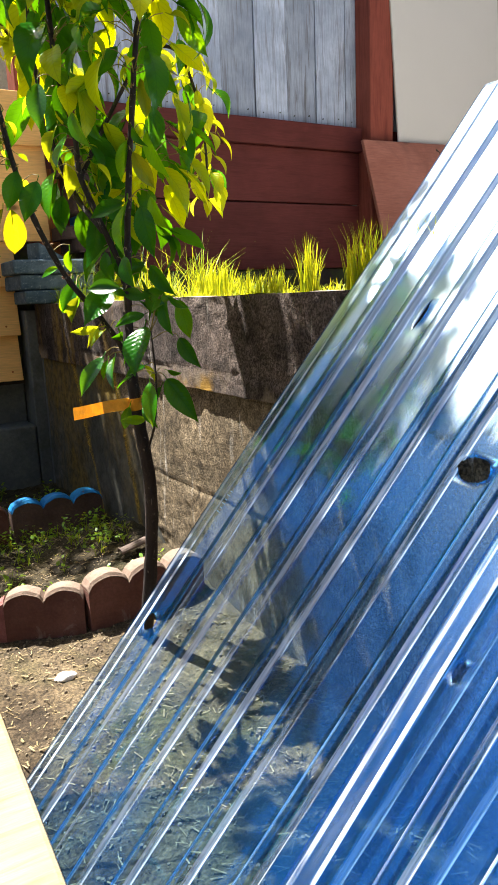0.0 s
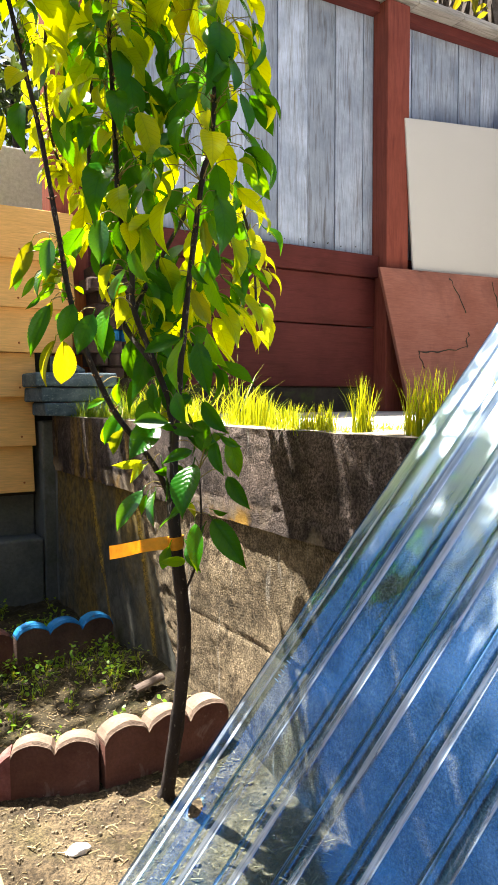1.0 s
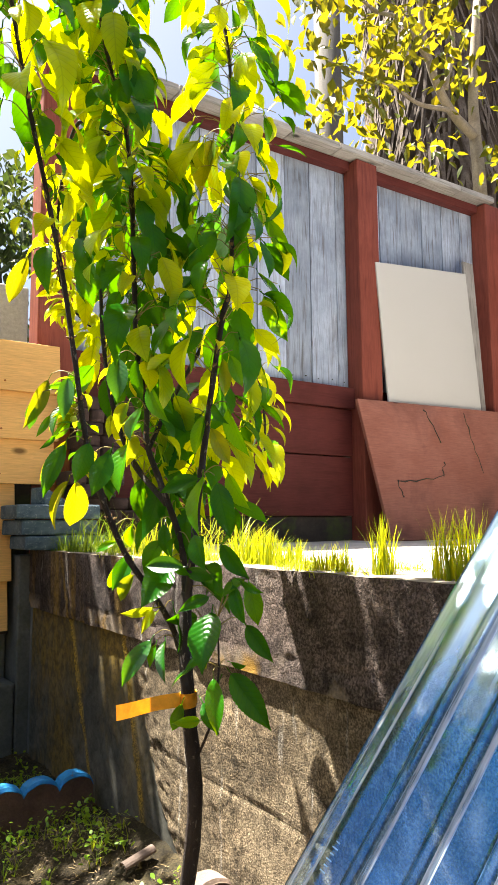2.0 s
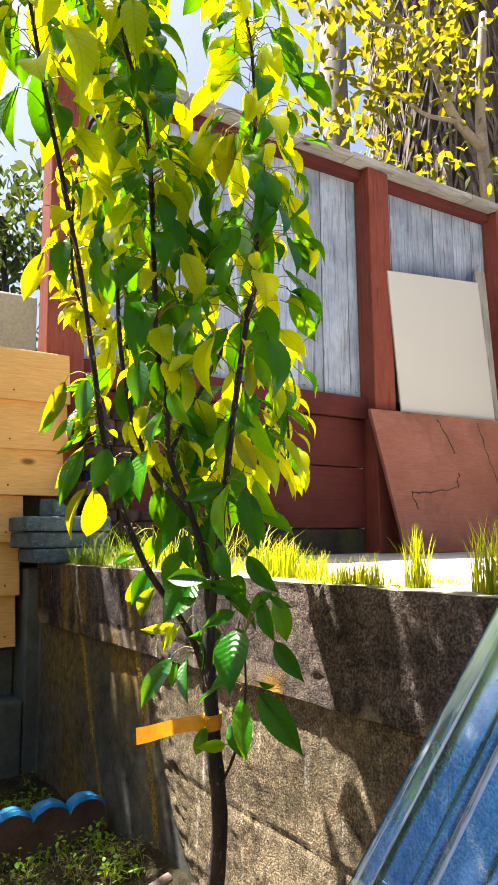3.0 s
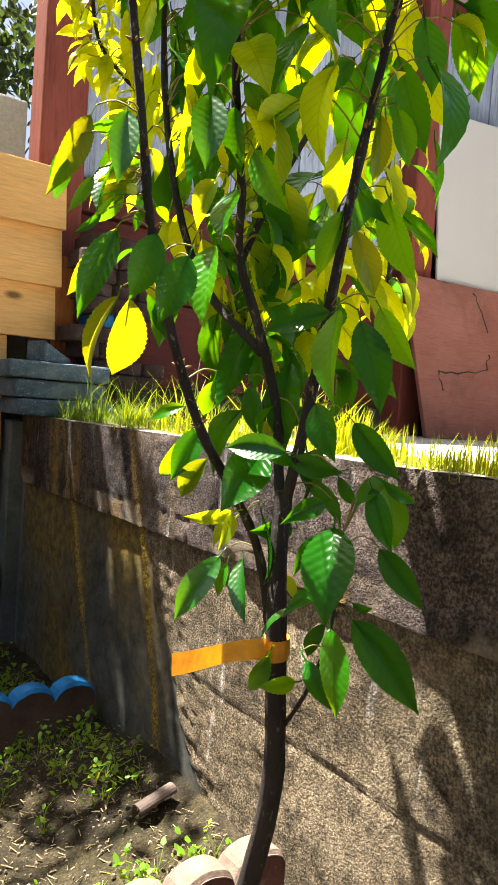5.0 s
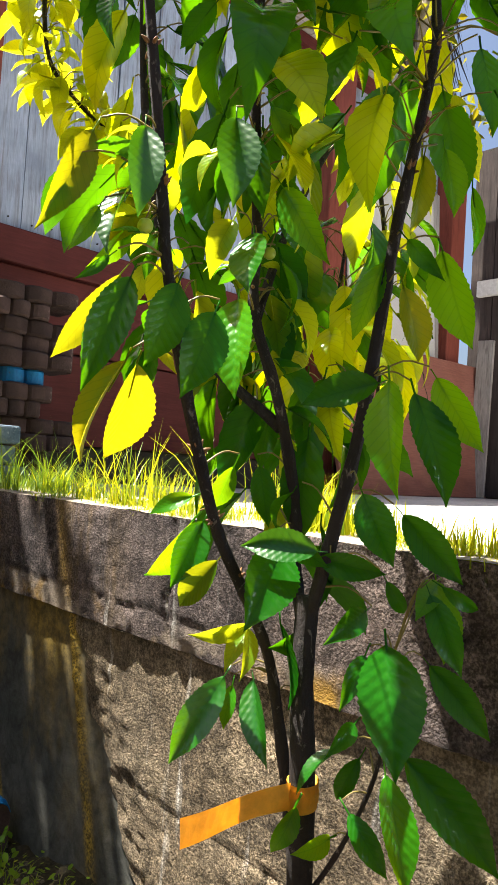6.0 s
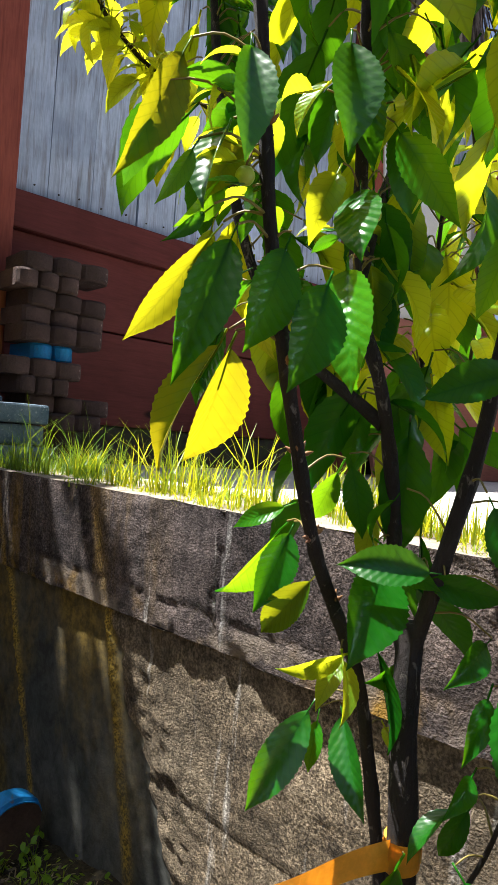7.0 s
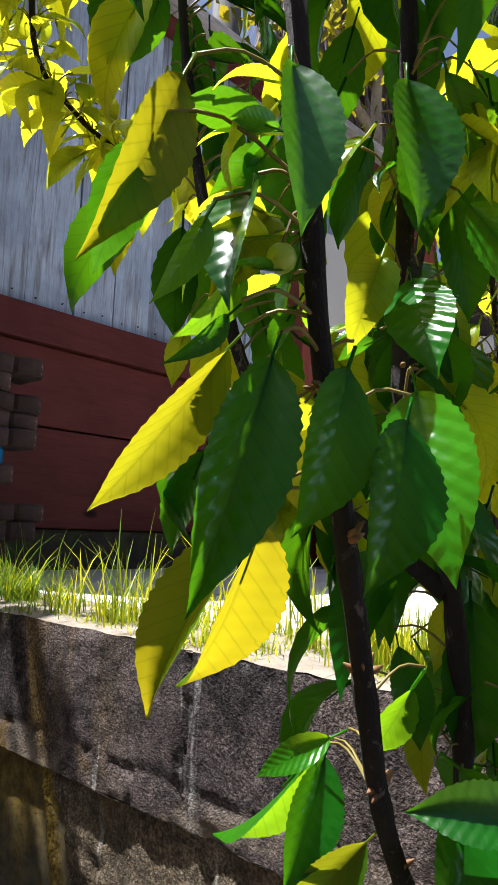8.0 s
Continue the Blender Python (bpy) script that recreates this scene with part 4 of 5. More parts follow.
def build_sheets():
    spec = ((0.169, 0.897, 0.012, -6.8, 0.69, 1.215, ((0.047, 0.305, 0.011, 0.013), (0.181, 0.826, 0.003, 0.028), (0.384, 0.668, 0.02, 0.014))),
            (0.150, 0.43, 0.012, -6.0, 0.66, 1.06, ((0.045, 0.459, 0.006, 0.01),)))
    for x, y, z, skew, w, l, holes in spec:
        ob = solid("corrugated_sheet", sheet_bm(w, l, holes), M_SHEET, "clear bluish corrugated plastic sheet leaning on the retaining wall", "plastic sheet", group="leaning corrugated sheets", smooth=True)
        ob.matrix_world = sheet_pose(x, y, z, skew)
        if y < 0.5:
            continue
        bars = bmesh.new()
        for k in range(6):
            made = bmesh.ops.create_cube(bars, size=1)["verts"]
            bmesh.ops.scale(bars, vec=(0.009 - 0.003 * (k % 2), 0.0015, 0.0006), verts=made)
            bmesh.ops.translate(bars, vec=(0.047, 0.48 + 0.0065 * k, 0.0064), verts=made)
        part("embossed_mark", bars, M_EMBOSS, ob, "row of small pale blue embossed bars")


build_sheets()


# ---- leaves ----
OUTLINE = ((0, 0), (0.05, 0.25), (0.14, 0.56), (0.28, 0.85), (0.44, 1.0), (0.58, 0.98), (0.7, 0.83), (0.8, 0.6), (0.88, 0.33), (0.94, 0.14), (1, 0))


def leaf_half(t):
    """Half width of a leaf blade: broadest past the middle, drawn out into a narrow tip."""
    for (a, p), (b, q) in zip(OUTLINE, OUTLINE[1:]):
        if t <= b:
            k = (t - a) / (b - a)
            return p + (q - p) * k
    return 0.0


def leaf_mesh(name, length, width, droop, fold, curl, material, seed, rows=18, teeth=True):
    """A pointed oval leaf with a folded midrib, quilted veins and toothed edges; base at 0, tip along +y, top side +z."""
    bm = bmesh.new()
    uv = bm.loops.layers.uv.new("UVMap")
    cols = (-1.0, -0.55, 0.0, 0.55, 1.0)
    grid = []
    for j in range(rows + 1):
        t = j / rows
        half = 0.5 * width * leaf_half(t)
        ang = droop * t * t
        cy, cz = length * (t * math.cos(ang * 0.6)), -length * t * math.sin(ang * 0.6)
        line = []
        for c in cols:
            s = c * half
            if teeth and abs(c) == 1.0 and 0 < j < rows:
                s *= 1.03 if j % 2 else 0.97
            lift = abs(s) * fold + curl * math.sin(t * 5 + seed) * abs(c) ** 2 * width * 0.07
            quilt = 0.0004 * math.sin(t * rows * 2.1 - abs(c) * 2.6) * (abs(c) == 0.55)
            line.append((bm.verts.new((s, cy - abs(c) * half * 0.12, cz + lift + quilt)), (0.5 + c * 0.5 * half / (0.5 * width), t)))
        grid.append(line)
    for a, b in zip(grid, grid[1:]):
        for i in range(len(cols) - 1):
            quad = [a[i], a[i + 1], b[i + 1], b[i]]
            f = bm.faces.new([q[0] for q in quad])
            for loop, q in zip(f.loops, quad):
                loop[uv].uv = q[1]
    stem = tube_bm([(0, -0.012, 0.002), (0, -0.006, 0.0008), (0, 0.0, -0.0004), (0, length * 0.3, -0.0012 - length * 0.09 * 0.6 * droop * 0.3)], [0.0011, 0.001, 0.0011, 0.0007], 4)
    me = bpy.data.meshes.new("t")
    stem.to_mesh(me)
    stem.free()
    bm.from_mesh(me)
    bpy.data.meshes.remove(me)
    bmesh.ops.remove_doubles(bm, verts=bm.verts, dist=0.00003)
    return mesh_of(name, bm, material, True)


BIG = [leaf_mesh("leaf", 0.11, 0.049, 0.5, 0.34, 0.5, M_LEAF, 0.3), leaf_mesh("leaf", 0.1, 0.041, 0.8, 0.45, 0.8, M_LEAF, 1.9),
       leaf_mesh("leaf", 0.09, 0.04, 0.3, 0.25, 0.6, M_LEAF, 3.1), leaf_mesh("leaf", 0.115, 0.045, 1.0, 0.5, 0.4, M_LEAF, 4.4),
       leaf_mesh("leaf", 0.075, 0.034, 0.6, 0.55, 1.0, M_LEAF, 5.2)]
FLAT = [leaf_mesh("leaf", 0.1, 0.046, 0.2, 0.5, 0.6, M_LEAF, 0.9, rows=34), leaf_mesh("leaf", 0.1, 0.048, 0.3, 0.6, 0.5, M_LEAF, 2.7, rows=34), leaf_mesh("leaf", 0.1, 0.044, 0.35, 0.42, 0.9, M_LEAF, 4.1, rows=34)]
YOUNG = [leaf_mesh("leaf", 0.052, 0.022, 0.6, 0.5, 1.0, M_LEAF_YOUNG, 2.2), leaf_mesh("leaf", 0.062, 0.028, 0.9, 0.6, 0.7, M_LEAF_YOUNG, 0.7)]


def other_twin(me, material):
    twin = me.copy()
    twin.materials[0] = material
    return twin


BIG_SUNLIT, FLAT_BACKLIT = [other_twin(me, M_LEAF_SUN) for me in BIG], [other_twin(me, M_LEAF_BACKLIT) for me in FLAT]
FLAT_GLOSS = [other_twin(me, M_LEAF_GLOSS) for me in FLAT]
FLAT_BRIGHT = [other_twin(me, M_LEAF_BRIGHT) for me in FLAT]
SMALL = [leaf_mesh("leaf", 0.051, 0.023, 0.4, 0.4, 0.7, M_LEAF_BRIGHT, 1.2), leaf_mesh("leaf", 0.051, 0.021, 0.7, 0.5, 0.9, M_LEAF, 3.6)]


SPUR = SMALL + [other_twin(SMALL[0], M_LEAF_GLOSS), YOUNG[0], YOUNG[1]]


def leaf_pose(base, tip, roll):
    """Pose of a leaf whose stalk ends at base and whose blade points to tip; roll turns its top side about that line."""
    base, tip = Vector(base), Vector(tip)
    y = (tip - base).normalized()
    side = y.cross(Vector((0, 0, 1)))
    x = side.normalized() if side.length > 0.02 else Vector((1, 0, 0))
    z = x.cross(y)
    m = Matrix((x, y, z)).transposed().to_4x4()
    return Matrix.Translation(base) @ m @ pose(0, 0, 0, 0, roll, 0)


LEFT_LEAVES = [((0.289, 1.153, 0.879), (0.262, 1.185, 0.819), "strip"),
    ((0.276, 1.122, 0.869), (0.242, 1.113, 0.798), "slim"),
    ((0.31, 1.117, 0.873), (0.289, 1.113, 0.817), "broad"),
    ((0.337, 1.11, 0.859), (0.308, 1.099, 0.801), "broad"),
    ((0.371, 1.125, 0.875), (0.338, 1.094, 0.806), "bright"),
    ((0.288, 1.139, 0.82), (0.272, 1.179, 0.754), "edge"),
    ((0.302, 1.146, 0.821), (0.312, 1.182, 0.75), "thin"),
    ((0.277, 1.119, 0.963), (0.264, 1.098, 0.903), "glint"),
    ((0.26, 1.15, 0.965), (0.227, 1.139, 0.893), "strip"),
    ((0.242, 1.151, 0.933), (0.234, 1.152, 0.892), "glint"),
    ((0.258, 1.135, 0.91), (0.24, 1.128, 0.88), "strip"),
    ((0.284, 1.14, 0.932), (0.252, 1.125, 0.886), "glint"),
    ((0.305, 1.15, 0.933), (0.27, 1.14, 0.894), "thin"),
    ((0.287, 1.121, 1.138), (0.318, 1.128, 1.074), "green"),
    ((0.224, 1.148, 1.138), (0.208, 1.189, 1.076), "thin"),
    ((0.374, 1.165, 0.732), (0.345, 1.179, 0.721), "bright"),
    ((0.384, 1.132, 0.757), (0.384, 1.152, 0.721), "green")]
SPUR_LEAVES = [((0.265, 1.13, 0.881), (0.245, 1.125, 0.862), "strip"),
    ((0.301, 1.15, 0.958), (0.278, 1.15, 0.927), "green"),
    ((0.291, 1.15, 0.909), (0.265, 1.14, 0.875), "bright")]
MIDDLE_LEAVES = [((0.355, 1.122, 1.001), (0.344, 1.104, 0.936), "glint"),
    ((0.391, 1.139, 1.007), (0.395, 1.132, 0.946), "green"),
    ((0.402, 1.117, 0.965), (0.407, 1.078, 0.906), "bright"),
    ((0.388, 1.121, 1.023), (0.432, 1.116, 0.981), "bright"),
    ((0.462, 1.183, 0.759), (0.459, 1.165, 0.709), "green"),
    ((0.456, 1.108, 0.695), (0.41, 1.146, 0.699), "glint"),
    ((0.464, 1.149, 0.704), (0.456, 1.106, 0.683), "bright"),
    ((0.453, 1.143, 0.692), (0.393, 1.113, 0.646), "broad"),
    ((0.402, 1.139, 1.119), (0.43, 1.141, 1.062), "green"),
    ((0.421, 1.136, 0.987), (0.45, 1.135, 0.925), "green"),
    ((0.475, 1.076, 0.92), (0.461, 1.091, 0.861), "bright"),
    ((0.464, 1.062, 1.049), (0.43, 1.082, 1.007), "green"),
    ((0.456, 1.061, 0.824), (0.407, 1.09, 0.806), "green")]
LOW_LEAVES = [((0.403, 1.195, 0.712), (0.402, 1.248, 0.648), "bright"),
    ((0.412, 1.194, 0.71), (0.377, 1.185, 0.662), "green"),
    ((0.403, 1.164, 0.683), (0.39, 1.197, 0.64), "thin"),
    ((0.431, 1.155, 0.632), (0.384, 1.156, 0.623), "thin"),
    ((0.426, 1.15, 0.63), (0.401, 1.117, 0.611), "thin"),
    ((0.442, 1.164, 0.625), (0.409, 1.156, 0.606), "thin"),
    ((0.448, 1.195, 0.579), (0.397, 1.202, 0.515), "glint"),
    ((0.463, 1.175, 0.578), (0.434, 1.135, 0.528), "glint"),
    ((0.454, 1.191, 0.571), (0.436, 1.182, 0.542), "green"),
    ((0.455, 1.08, 0.552), (0.423, 1.095, 0.531), "glint"),
    ((0.462, 1.12, 0.495), (0.45, 1.13, 0.452), "bright"),
    ((0.466, 1.116, 0.688), (0.491, 1.069, 0.68), "green")]
RIGHT_LEAVES = [((0.495, 1.057, 1.007), (0.509, 1.07, 0.95), "thin"),
    ((0.498, 1.041, 1.009), (0.519, 1.038, 0.962), "bright"),
    ((0.473, 1.055, 0.899), (0.504, 1.051, 0.844), "thin"),
    ((0.475, 1.055, 0.935), (0.472, 1.026, 0.903), "green"),
    ((0.49, 1.034, 0.927), (0.509, 1.02, 0.854), "bright"),
    ((0.457, 1.052, 0.827), (0.419, 1.024, 0.748), "bright"),
    ((0.474, 1.041, 0.819), (0.471, 1.002, 0.742), "green"),
    ((0.488, 1.032, 0.831), (0.496, 0.999, 0.777), "bright"),
    ((0.449, 1.064, 0.743), (0.444, 1.033, 0.696), "broad"),
    ((0.491, 1.056, 0.728), (0.504, 1.011, 0.681), "green"),
    ((0.502, 1.048, 1.059), (0.551, 1.053, 0.984), "green"),
    ((0.496, 1.078, 1.215), (0.457, 1.11, 1.152), "green")]
TWIG_LEAVES = [((0.495, 1.032, 0.672), (0.49, 1.001, 0.62), "green"),
    ((0.505, 1.028, 0.677), (0.526, 1.004, 0.656), "bright"),
    ((0.473, 1.053, 0.634), (0.423, 1.006, 0.57), "broad"),
    ((0.531, 1.05, 0.61), (0.537, 0.999, 0.566), "green"),
    ((0.505, 1.052, 0.544), (0.515, 0.975, 0.485), "green"),
    ((0.471, 1.046, 0.543), (0.453, 1.009, 0.479), "bright"),
    ((0.514, 1.099, 0.526), (0.495, 1.111, 0.489), "green"),
    ((0.472, 1.077, 0.503), (0.466, 1.037, 0.474), "green")]
UPPER_LEAVES = [((0.536, 1.07, 1.233), (0.538, 1.067, 1.135), "green"),
    ((0.521, 1.066, 1.346), (0.54, 1.091, 1.289), "bright"),
    ((0.508, 1.106, 1.385), (0.48, 1.11, 1.292), "thin"),
    ((0.572, 1.041, 1.239), (0.605, 1.03, 1.181), "bright"),
    ((0.551, 1.027, 1.107), (0.594, 1.025, 1.038), "bright")]
INNER_LEAVES = [((0.472, 1.07, 0.622), (0.434, 1.058, 0.598), "green"),
    ((0.485, 1.08, 0.652), (0.43, 1.068, 0.639), "green"),
    ((0.52, 1.04, 0.677), (0.474, 1.028, 0.66), "bright"),
    ((0.535, 1.05, 0.673), (0.544, 1.038, 0.608), "bright"),
    ((0.51, 1.06, 0.558), (0.53, 1.048, 0.547), "bright"),
    ((0.48, 1.1, 0.472), (0.436, 1.088, 0.478), "bright"),
    ((0.505, 1.15, 0.613), (0.449, 1.138, 0.614), "green"),
    ((0.478, 1.08, 0.567), (0.441, 1.068, 0.56), "green"),
    ((0.48, 1.06, 0.678), (0.493, 1.048, 0.649), "green"),
    ((0.529, 1.17, 0.739), (0.482, 1.158, 0.717), "green"),
    ((0.519, 1.2, 0.749), (0.541, 1.188, 0.722), "bright")]
LEAF_ROWS = LEFT_LEAVES + MIDDLE_LEAVES + LOW_LEAVES + RIGHT_LEAVES + TWIG_LEAVES + UPPER_LEAVES + INNER_LEAVES + SPUR_LEAVES


# spot on the camera's path that the placed leaves are turned to
CAMERA_SPOT = Vector((0.05, 0.69, 0.76))


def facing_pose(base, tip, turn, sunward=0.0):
    """Pose of a leaf whose top side looks towards a spot on the camera's path, or part way to the sun, turned about its
    midrib.
    """
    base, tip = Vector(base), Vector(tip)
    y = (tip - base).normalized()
    z = (CAMERA_SPOT - base).normalized() + to_sun * sunward
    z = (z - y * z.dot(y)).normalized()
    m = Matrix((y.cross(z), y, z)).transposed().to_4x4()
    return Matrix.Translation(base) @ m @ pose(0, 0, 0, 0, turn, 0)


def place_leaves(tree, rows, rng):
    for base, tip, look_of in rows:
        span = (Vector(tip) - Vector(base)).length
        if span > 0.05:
            # thin, edge and strip leaves take the copies coloured as backlit
            pools = {"green": FLAT, "broad": FLAT, "slim": FLAT, "glint": FLAT_GLOSS, "thin": FLAT_BACKLIT, "edge": FLAT_BACKLIT, "strip": FLAT_BACKLIT, "bright": FLAT_BRIGHT}
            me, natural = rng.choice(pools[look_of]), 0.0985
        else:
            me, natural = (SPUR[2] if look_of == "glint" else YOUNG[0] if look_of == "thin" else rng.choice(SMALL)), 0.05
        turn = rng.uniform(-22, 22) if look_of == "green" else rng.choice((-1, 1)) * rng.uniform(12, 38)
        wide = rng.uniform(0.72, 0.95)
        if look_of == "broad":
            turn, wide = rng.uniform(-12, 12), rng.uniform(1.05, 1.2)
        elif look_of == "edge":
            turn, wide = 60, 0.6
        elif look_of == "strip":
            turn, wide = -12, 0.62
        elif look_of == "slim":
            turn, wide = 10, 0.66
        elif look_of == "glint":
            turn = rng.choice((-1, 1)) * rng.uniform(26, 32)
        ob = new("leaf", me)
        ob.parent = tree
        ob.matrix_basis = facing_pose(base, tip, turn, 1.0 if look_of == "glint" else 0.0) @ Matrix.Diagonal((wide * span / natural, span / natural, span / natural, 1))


def put_leaf(tree, me, base, tip, roll, size=1.0):
    ob = new("leaf", me)
    ob.parent = tree
    ob.matrix_basis = tree.matrix_world.inverted() @ leaf_pose(base, tip, roll) @ Matrix.Scale(size, 4)
    return ob


JOINED = []
STALKS = []
# leaves that catch full sun through gaps in the crown
LIT = [Vector(base).lerp(Vector(tip), 0.5) for base, tip, look_of in LEAF_ROWS if look_of == "glint"]


def in_gap(spot):
    for p in LIT:
        k = (spot - p).dot(to_sun)
        if k > 0.05 and (spot - p - to_sun * k).length < 0.042:
            return True
    return False



def foliage(tree, line, rng, gap, start, per, meshes, reach, size, young=0.15, drop=(40, 78)):
    """Leaf clusters on spurs along a branch: each a whorl of hanging leaves."""
    travelled, nxt = 0.0, start
    for p, q in zip(line, line[1:]):
        seg = (q - p).length
        while nxt < travelled + seg:
            at = p.lerp(q, (nxt - travelled) / seg)
            spin = rng.uniform(0, 360)
            for k in range(rng.choice(per)):
                az = radians(spin + k * 137 + rng.uniform(-25, 25))
                el = radians(-rng.uniform(*drop))
                d = Vector((math.cos(az) * math.cos(el), math.sin(az) * math.cos(el), math.sin(el)))
                out = Vector((math.cos(az), math.sin(az), rng.uniform(-0.2, 0.5))) * rng.uniform(0.3, 1.0) * reach
                spot = at + out
                if tree.name.startswith("cherry") and spot.z < 1.0 and (spot.x < 0.34 or spot.y < 1.14):
                    continue
                if tree.name.startswith("cherry") and spot.z < 0.84 and spot.x < 0.44:
                    continue
                if tree.name.startswith("cherry") and spot.z < 1.12 and (spot.x < 0.27 and spot.y < 1.3 or spot.x < 0.36 and spot.y < 1.2):
                    continue
                shy = tree.name.startswith("cherry") and spot.x < 0.33 and spot.y < 1.27 and spot.z < 1.32
                if shy and rng.random() < 0.45:
                    continue
                pool = YOUNG if rng.random() < young else meshes
                # copies coloured as sunlit, dealt out by place in the crown
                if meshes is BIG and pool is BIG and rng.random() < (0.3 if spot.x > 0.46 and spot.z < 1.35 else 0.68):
                    pool = BIG_SUNLIT
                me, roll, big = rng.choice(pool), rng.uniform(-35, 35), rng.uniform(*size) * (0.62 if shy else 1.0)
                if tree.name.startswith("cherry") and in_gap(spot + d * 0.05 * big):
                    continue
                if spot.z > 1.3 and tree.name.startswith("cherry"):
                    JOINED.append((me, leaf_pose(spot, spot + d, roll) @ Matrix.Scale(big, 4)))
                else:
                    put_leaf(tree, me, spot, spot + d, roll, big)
                STALKS.append((at, spot - d * 0.012))
            nxt += gap * rng.uniform(0.7, 1.3)
        travelled += seg


def join_leaves(tree, label):
    """The leaves of the high crown as one mesh, each leaf whole."""
    verts, faces, uvs, mats = [], [], [], []
    for me, m in JOINED:
        n = len(verts)
        verts.extend(tuple(m @ v.co) for v in me.vertices)
        layer = me.uv_layers[0].data
        for f in me.polygons:
            faces.append(tuple(n + i for i in f.vertices))
            mats.append({"young_leaf": 1, "sunlit_cherry_leaf": 2}.get(me.materials[0].name, 0))
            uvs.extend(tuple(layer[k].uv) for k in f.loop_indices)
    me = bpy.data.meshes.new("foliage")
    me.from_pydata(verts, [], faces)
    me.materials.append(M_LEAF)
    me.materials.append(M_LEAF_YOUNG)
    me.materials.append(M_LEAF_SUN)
    layer = me.uv_layers.new(name="UVMap").data
    for k, value in enumerate(uvs):
        layer[k].uv = value
    for f, k in zip(me.polygons, mats):
        f.material_index, f.use_smooth = k, True
    ob = new("foliage", me)
    ob.parent = tree
    ob["label"], ob["kind"] = label, "stuff"


def branch(tree, points, r0, r1, label=""):
    line = smooth_line(points, 6)
    n = len(line)
    radii = [(r0 + (r1 - r0) * i / (n - 1)) * (1 + 0.14 * (i % 5 == 0)) for i in range(n)]
    part("branch", tube_bm(line, radii, 8, 0.16), M_BARK, tree, label, True)
    return line


# ---- the young cherry tree ----
def build_cherry():
    tree = tagged(new("cherry_tree"), "young cherry tree with large drooping toothed leaves and an orange ribbon", "tree")
    rng = random.Random(21)
    trunk = smooth_line([(0.505, 1.252, -0.03), (0.504, 1.222, 0.05), (0.509, 1.187, 0.2), (0.499, 1.145, 0.34), (0.476, 1.126, 0.498), (0.473, 1.13, 0.58), (0.475, 1.131, 0.655)], 6)
    n = len(trunk)
    part("trunk", tube_bm(trunk, [0.0142 - 0.0055 * i / (n - 1) + (0.004 if i < 4 else 0) for i in range(n)], 12, 0.18), M_BARK, tree, "slim dark cherry trunk", True)
    left = branch(tree, [(0.488, 1.136, 0.41), (0.499, 1.158, 0.46), (0.494, 1.172, 0.54), (0.47, 1.167, 0.6), (0.436, 1.162, 0.65), (0.387, 1.148, 0.706), (0.351, 1.135, 0.765), (0.324, 1.128, 0.825), (0.307, 1.128, 0.89), (0.291, 1.128, 0.985), (0.272, 1.131, 1.104), (0.242, 1.126, 1.23), (0.205, 1.125, 1.39), (0.17, 1.13, 1.6), (0.15, 1.12, 1.8), (0.12, 1.1, 2.05)], 0.0055, 0.0025)
    middle = branch(tree, [(0.475, 1.131, 0.62), (0.486, 1.155, 0.67), (0.478, 1.155, 0.732), (0.443, 1.147, 0.81), (0.421, 1.159, 0.88), (0.418, 1.158, 0.94), (0.393, 1.143, 1.03), (0.386, 1.142, 1.16), (0.38, 1.158, 1.37), (0.345, 1.18, 1.55), (0.33, 1.19, 1.75), (0.33, 1.17, 1.95), (0.34, 1.16, 2.2)], 0.0056, 0.0026)
    right = branch(tree, [(0.475, 1.131, 0.63), (0.472, 1.109, 0.7), (0.468, 1.085, 0.785), (0.473, 1.074, 0.875), (0.482, 1.069, 0.955), (0.493, 1.054, 1.07), (0.517, 1.067, 1.14), (0.542, 1.1, 1.34), (0.55, 1.12, 1.55), (0.53, 1.14, 1.72)], 0.006, 0.0026)
    back = branch(tree, [(0.422, 1.158, 0.875), (0.49, 1.19, 0.98), (0.57, 1.21, 1.09), (0.635, 1.215, 1.11), (0.675, 1.22, 1.04), (0.69, 1.22, 0.93), (0.68, 1.22, 0.84)], 0.004, 0.0018)
    thin = branch(tree, [(0.45, 1.15, 0.79), (0.435, 1.25, 0.87), (0.41, 1.29, 1.0), (0.41, 1.33, 1.2), (0.45, 1.38, 1.45), (0.47, 1.42, 1.7)], 0.005, 0.002)
    droop = branch(tree, [(0.355, 1.175, 1.38), (0.345, 1.3, 1.45), (0.365, 1.44, 1.34), (0.4, 1.505, 1.225), (0.435, 1.485, 1.165), (0.47, 1.46, 1.135), (0.51, 1.44, 1.115)], 0.0035, 0.0016)
    twig = branch(tree, [(0.49, 1.134, 0.4), (0.497, 1.1, 0.46), (0.491, 1.065, 0.54), (0.482, 1.052, 0.625)], 0.0024, 0.0012)
    size = (0.72, 1.0)
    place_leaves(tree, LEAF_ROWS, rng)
    foliage(tree, left, rng, 0.04, 0.44, (4, 5, 6), BIG, 0.065, size, 0.1, (20, 75))
    foliage(tree, middle, rng, 0.04, 0.30, (5, 6), BIG, 0.075, size, 0.1, (20, 75))
    foliage(tree, right, rng, 0.04, 0.36, (5, 6), BIG, 0.075, size, 0.1, (20, 75))
    foliage(tree, back, rng, 0.025, 0.24, (4, 5), YOUNG + BIG[4:], 0.035, (0.7, 1.0), 0.6, (20, 80))
    foliage(tree, thin, rng, 0.042, 0.08, (4, 5), BIG, 0.06, (0.7, 0.95), 0.1, (20, 75))
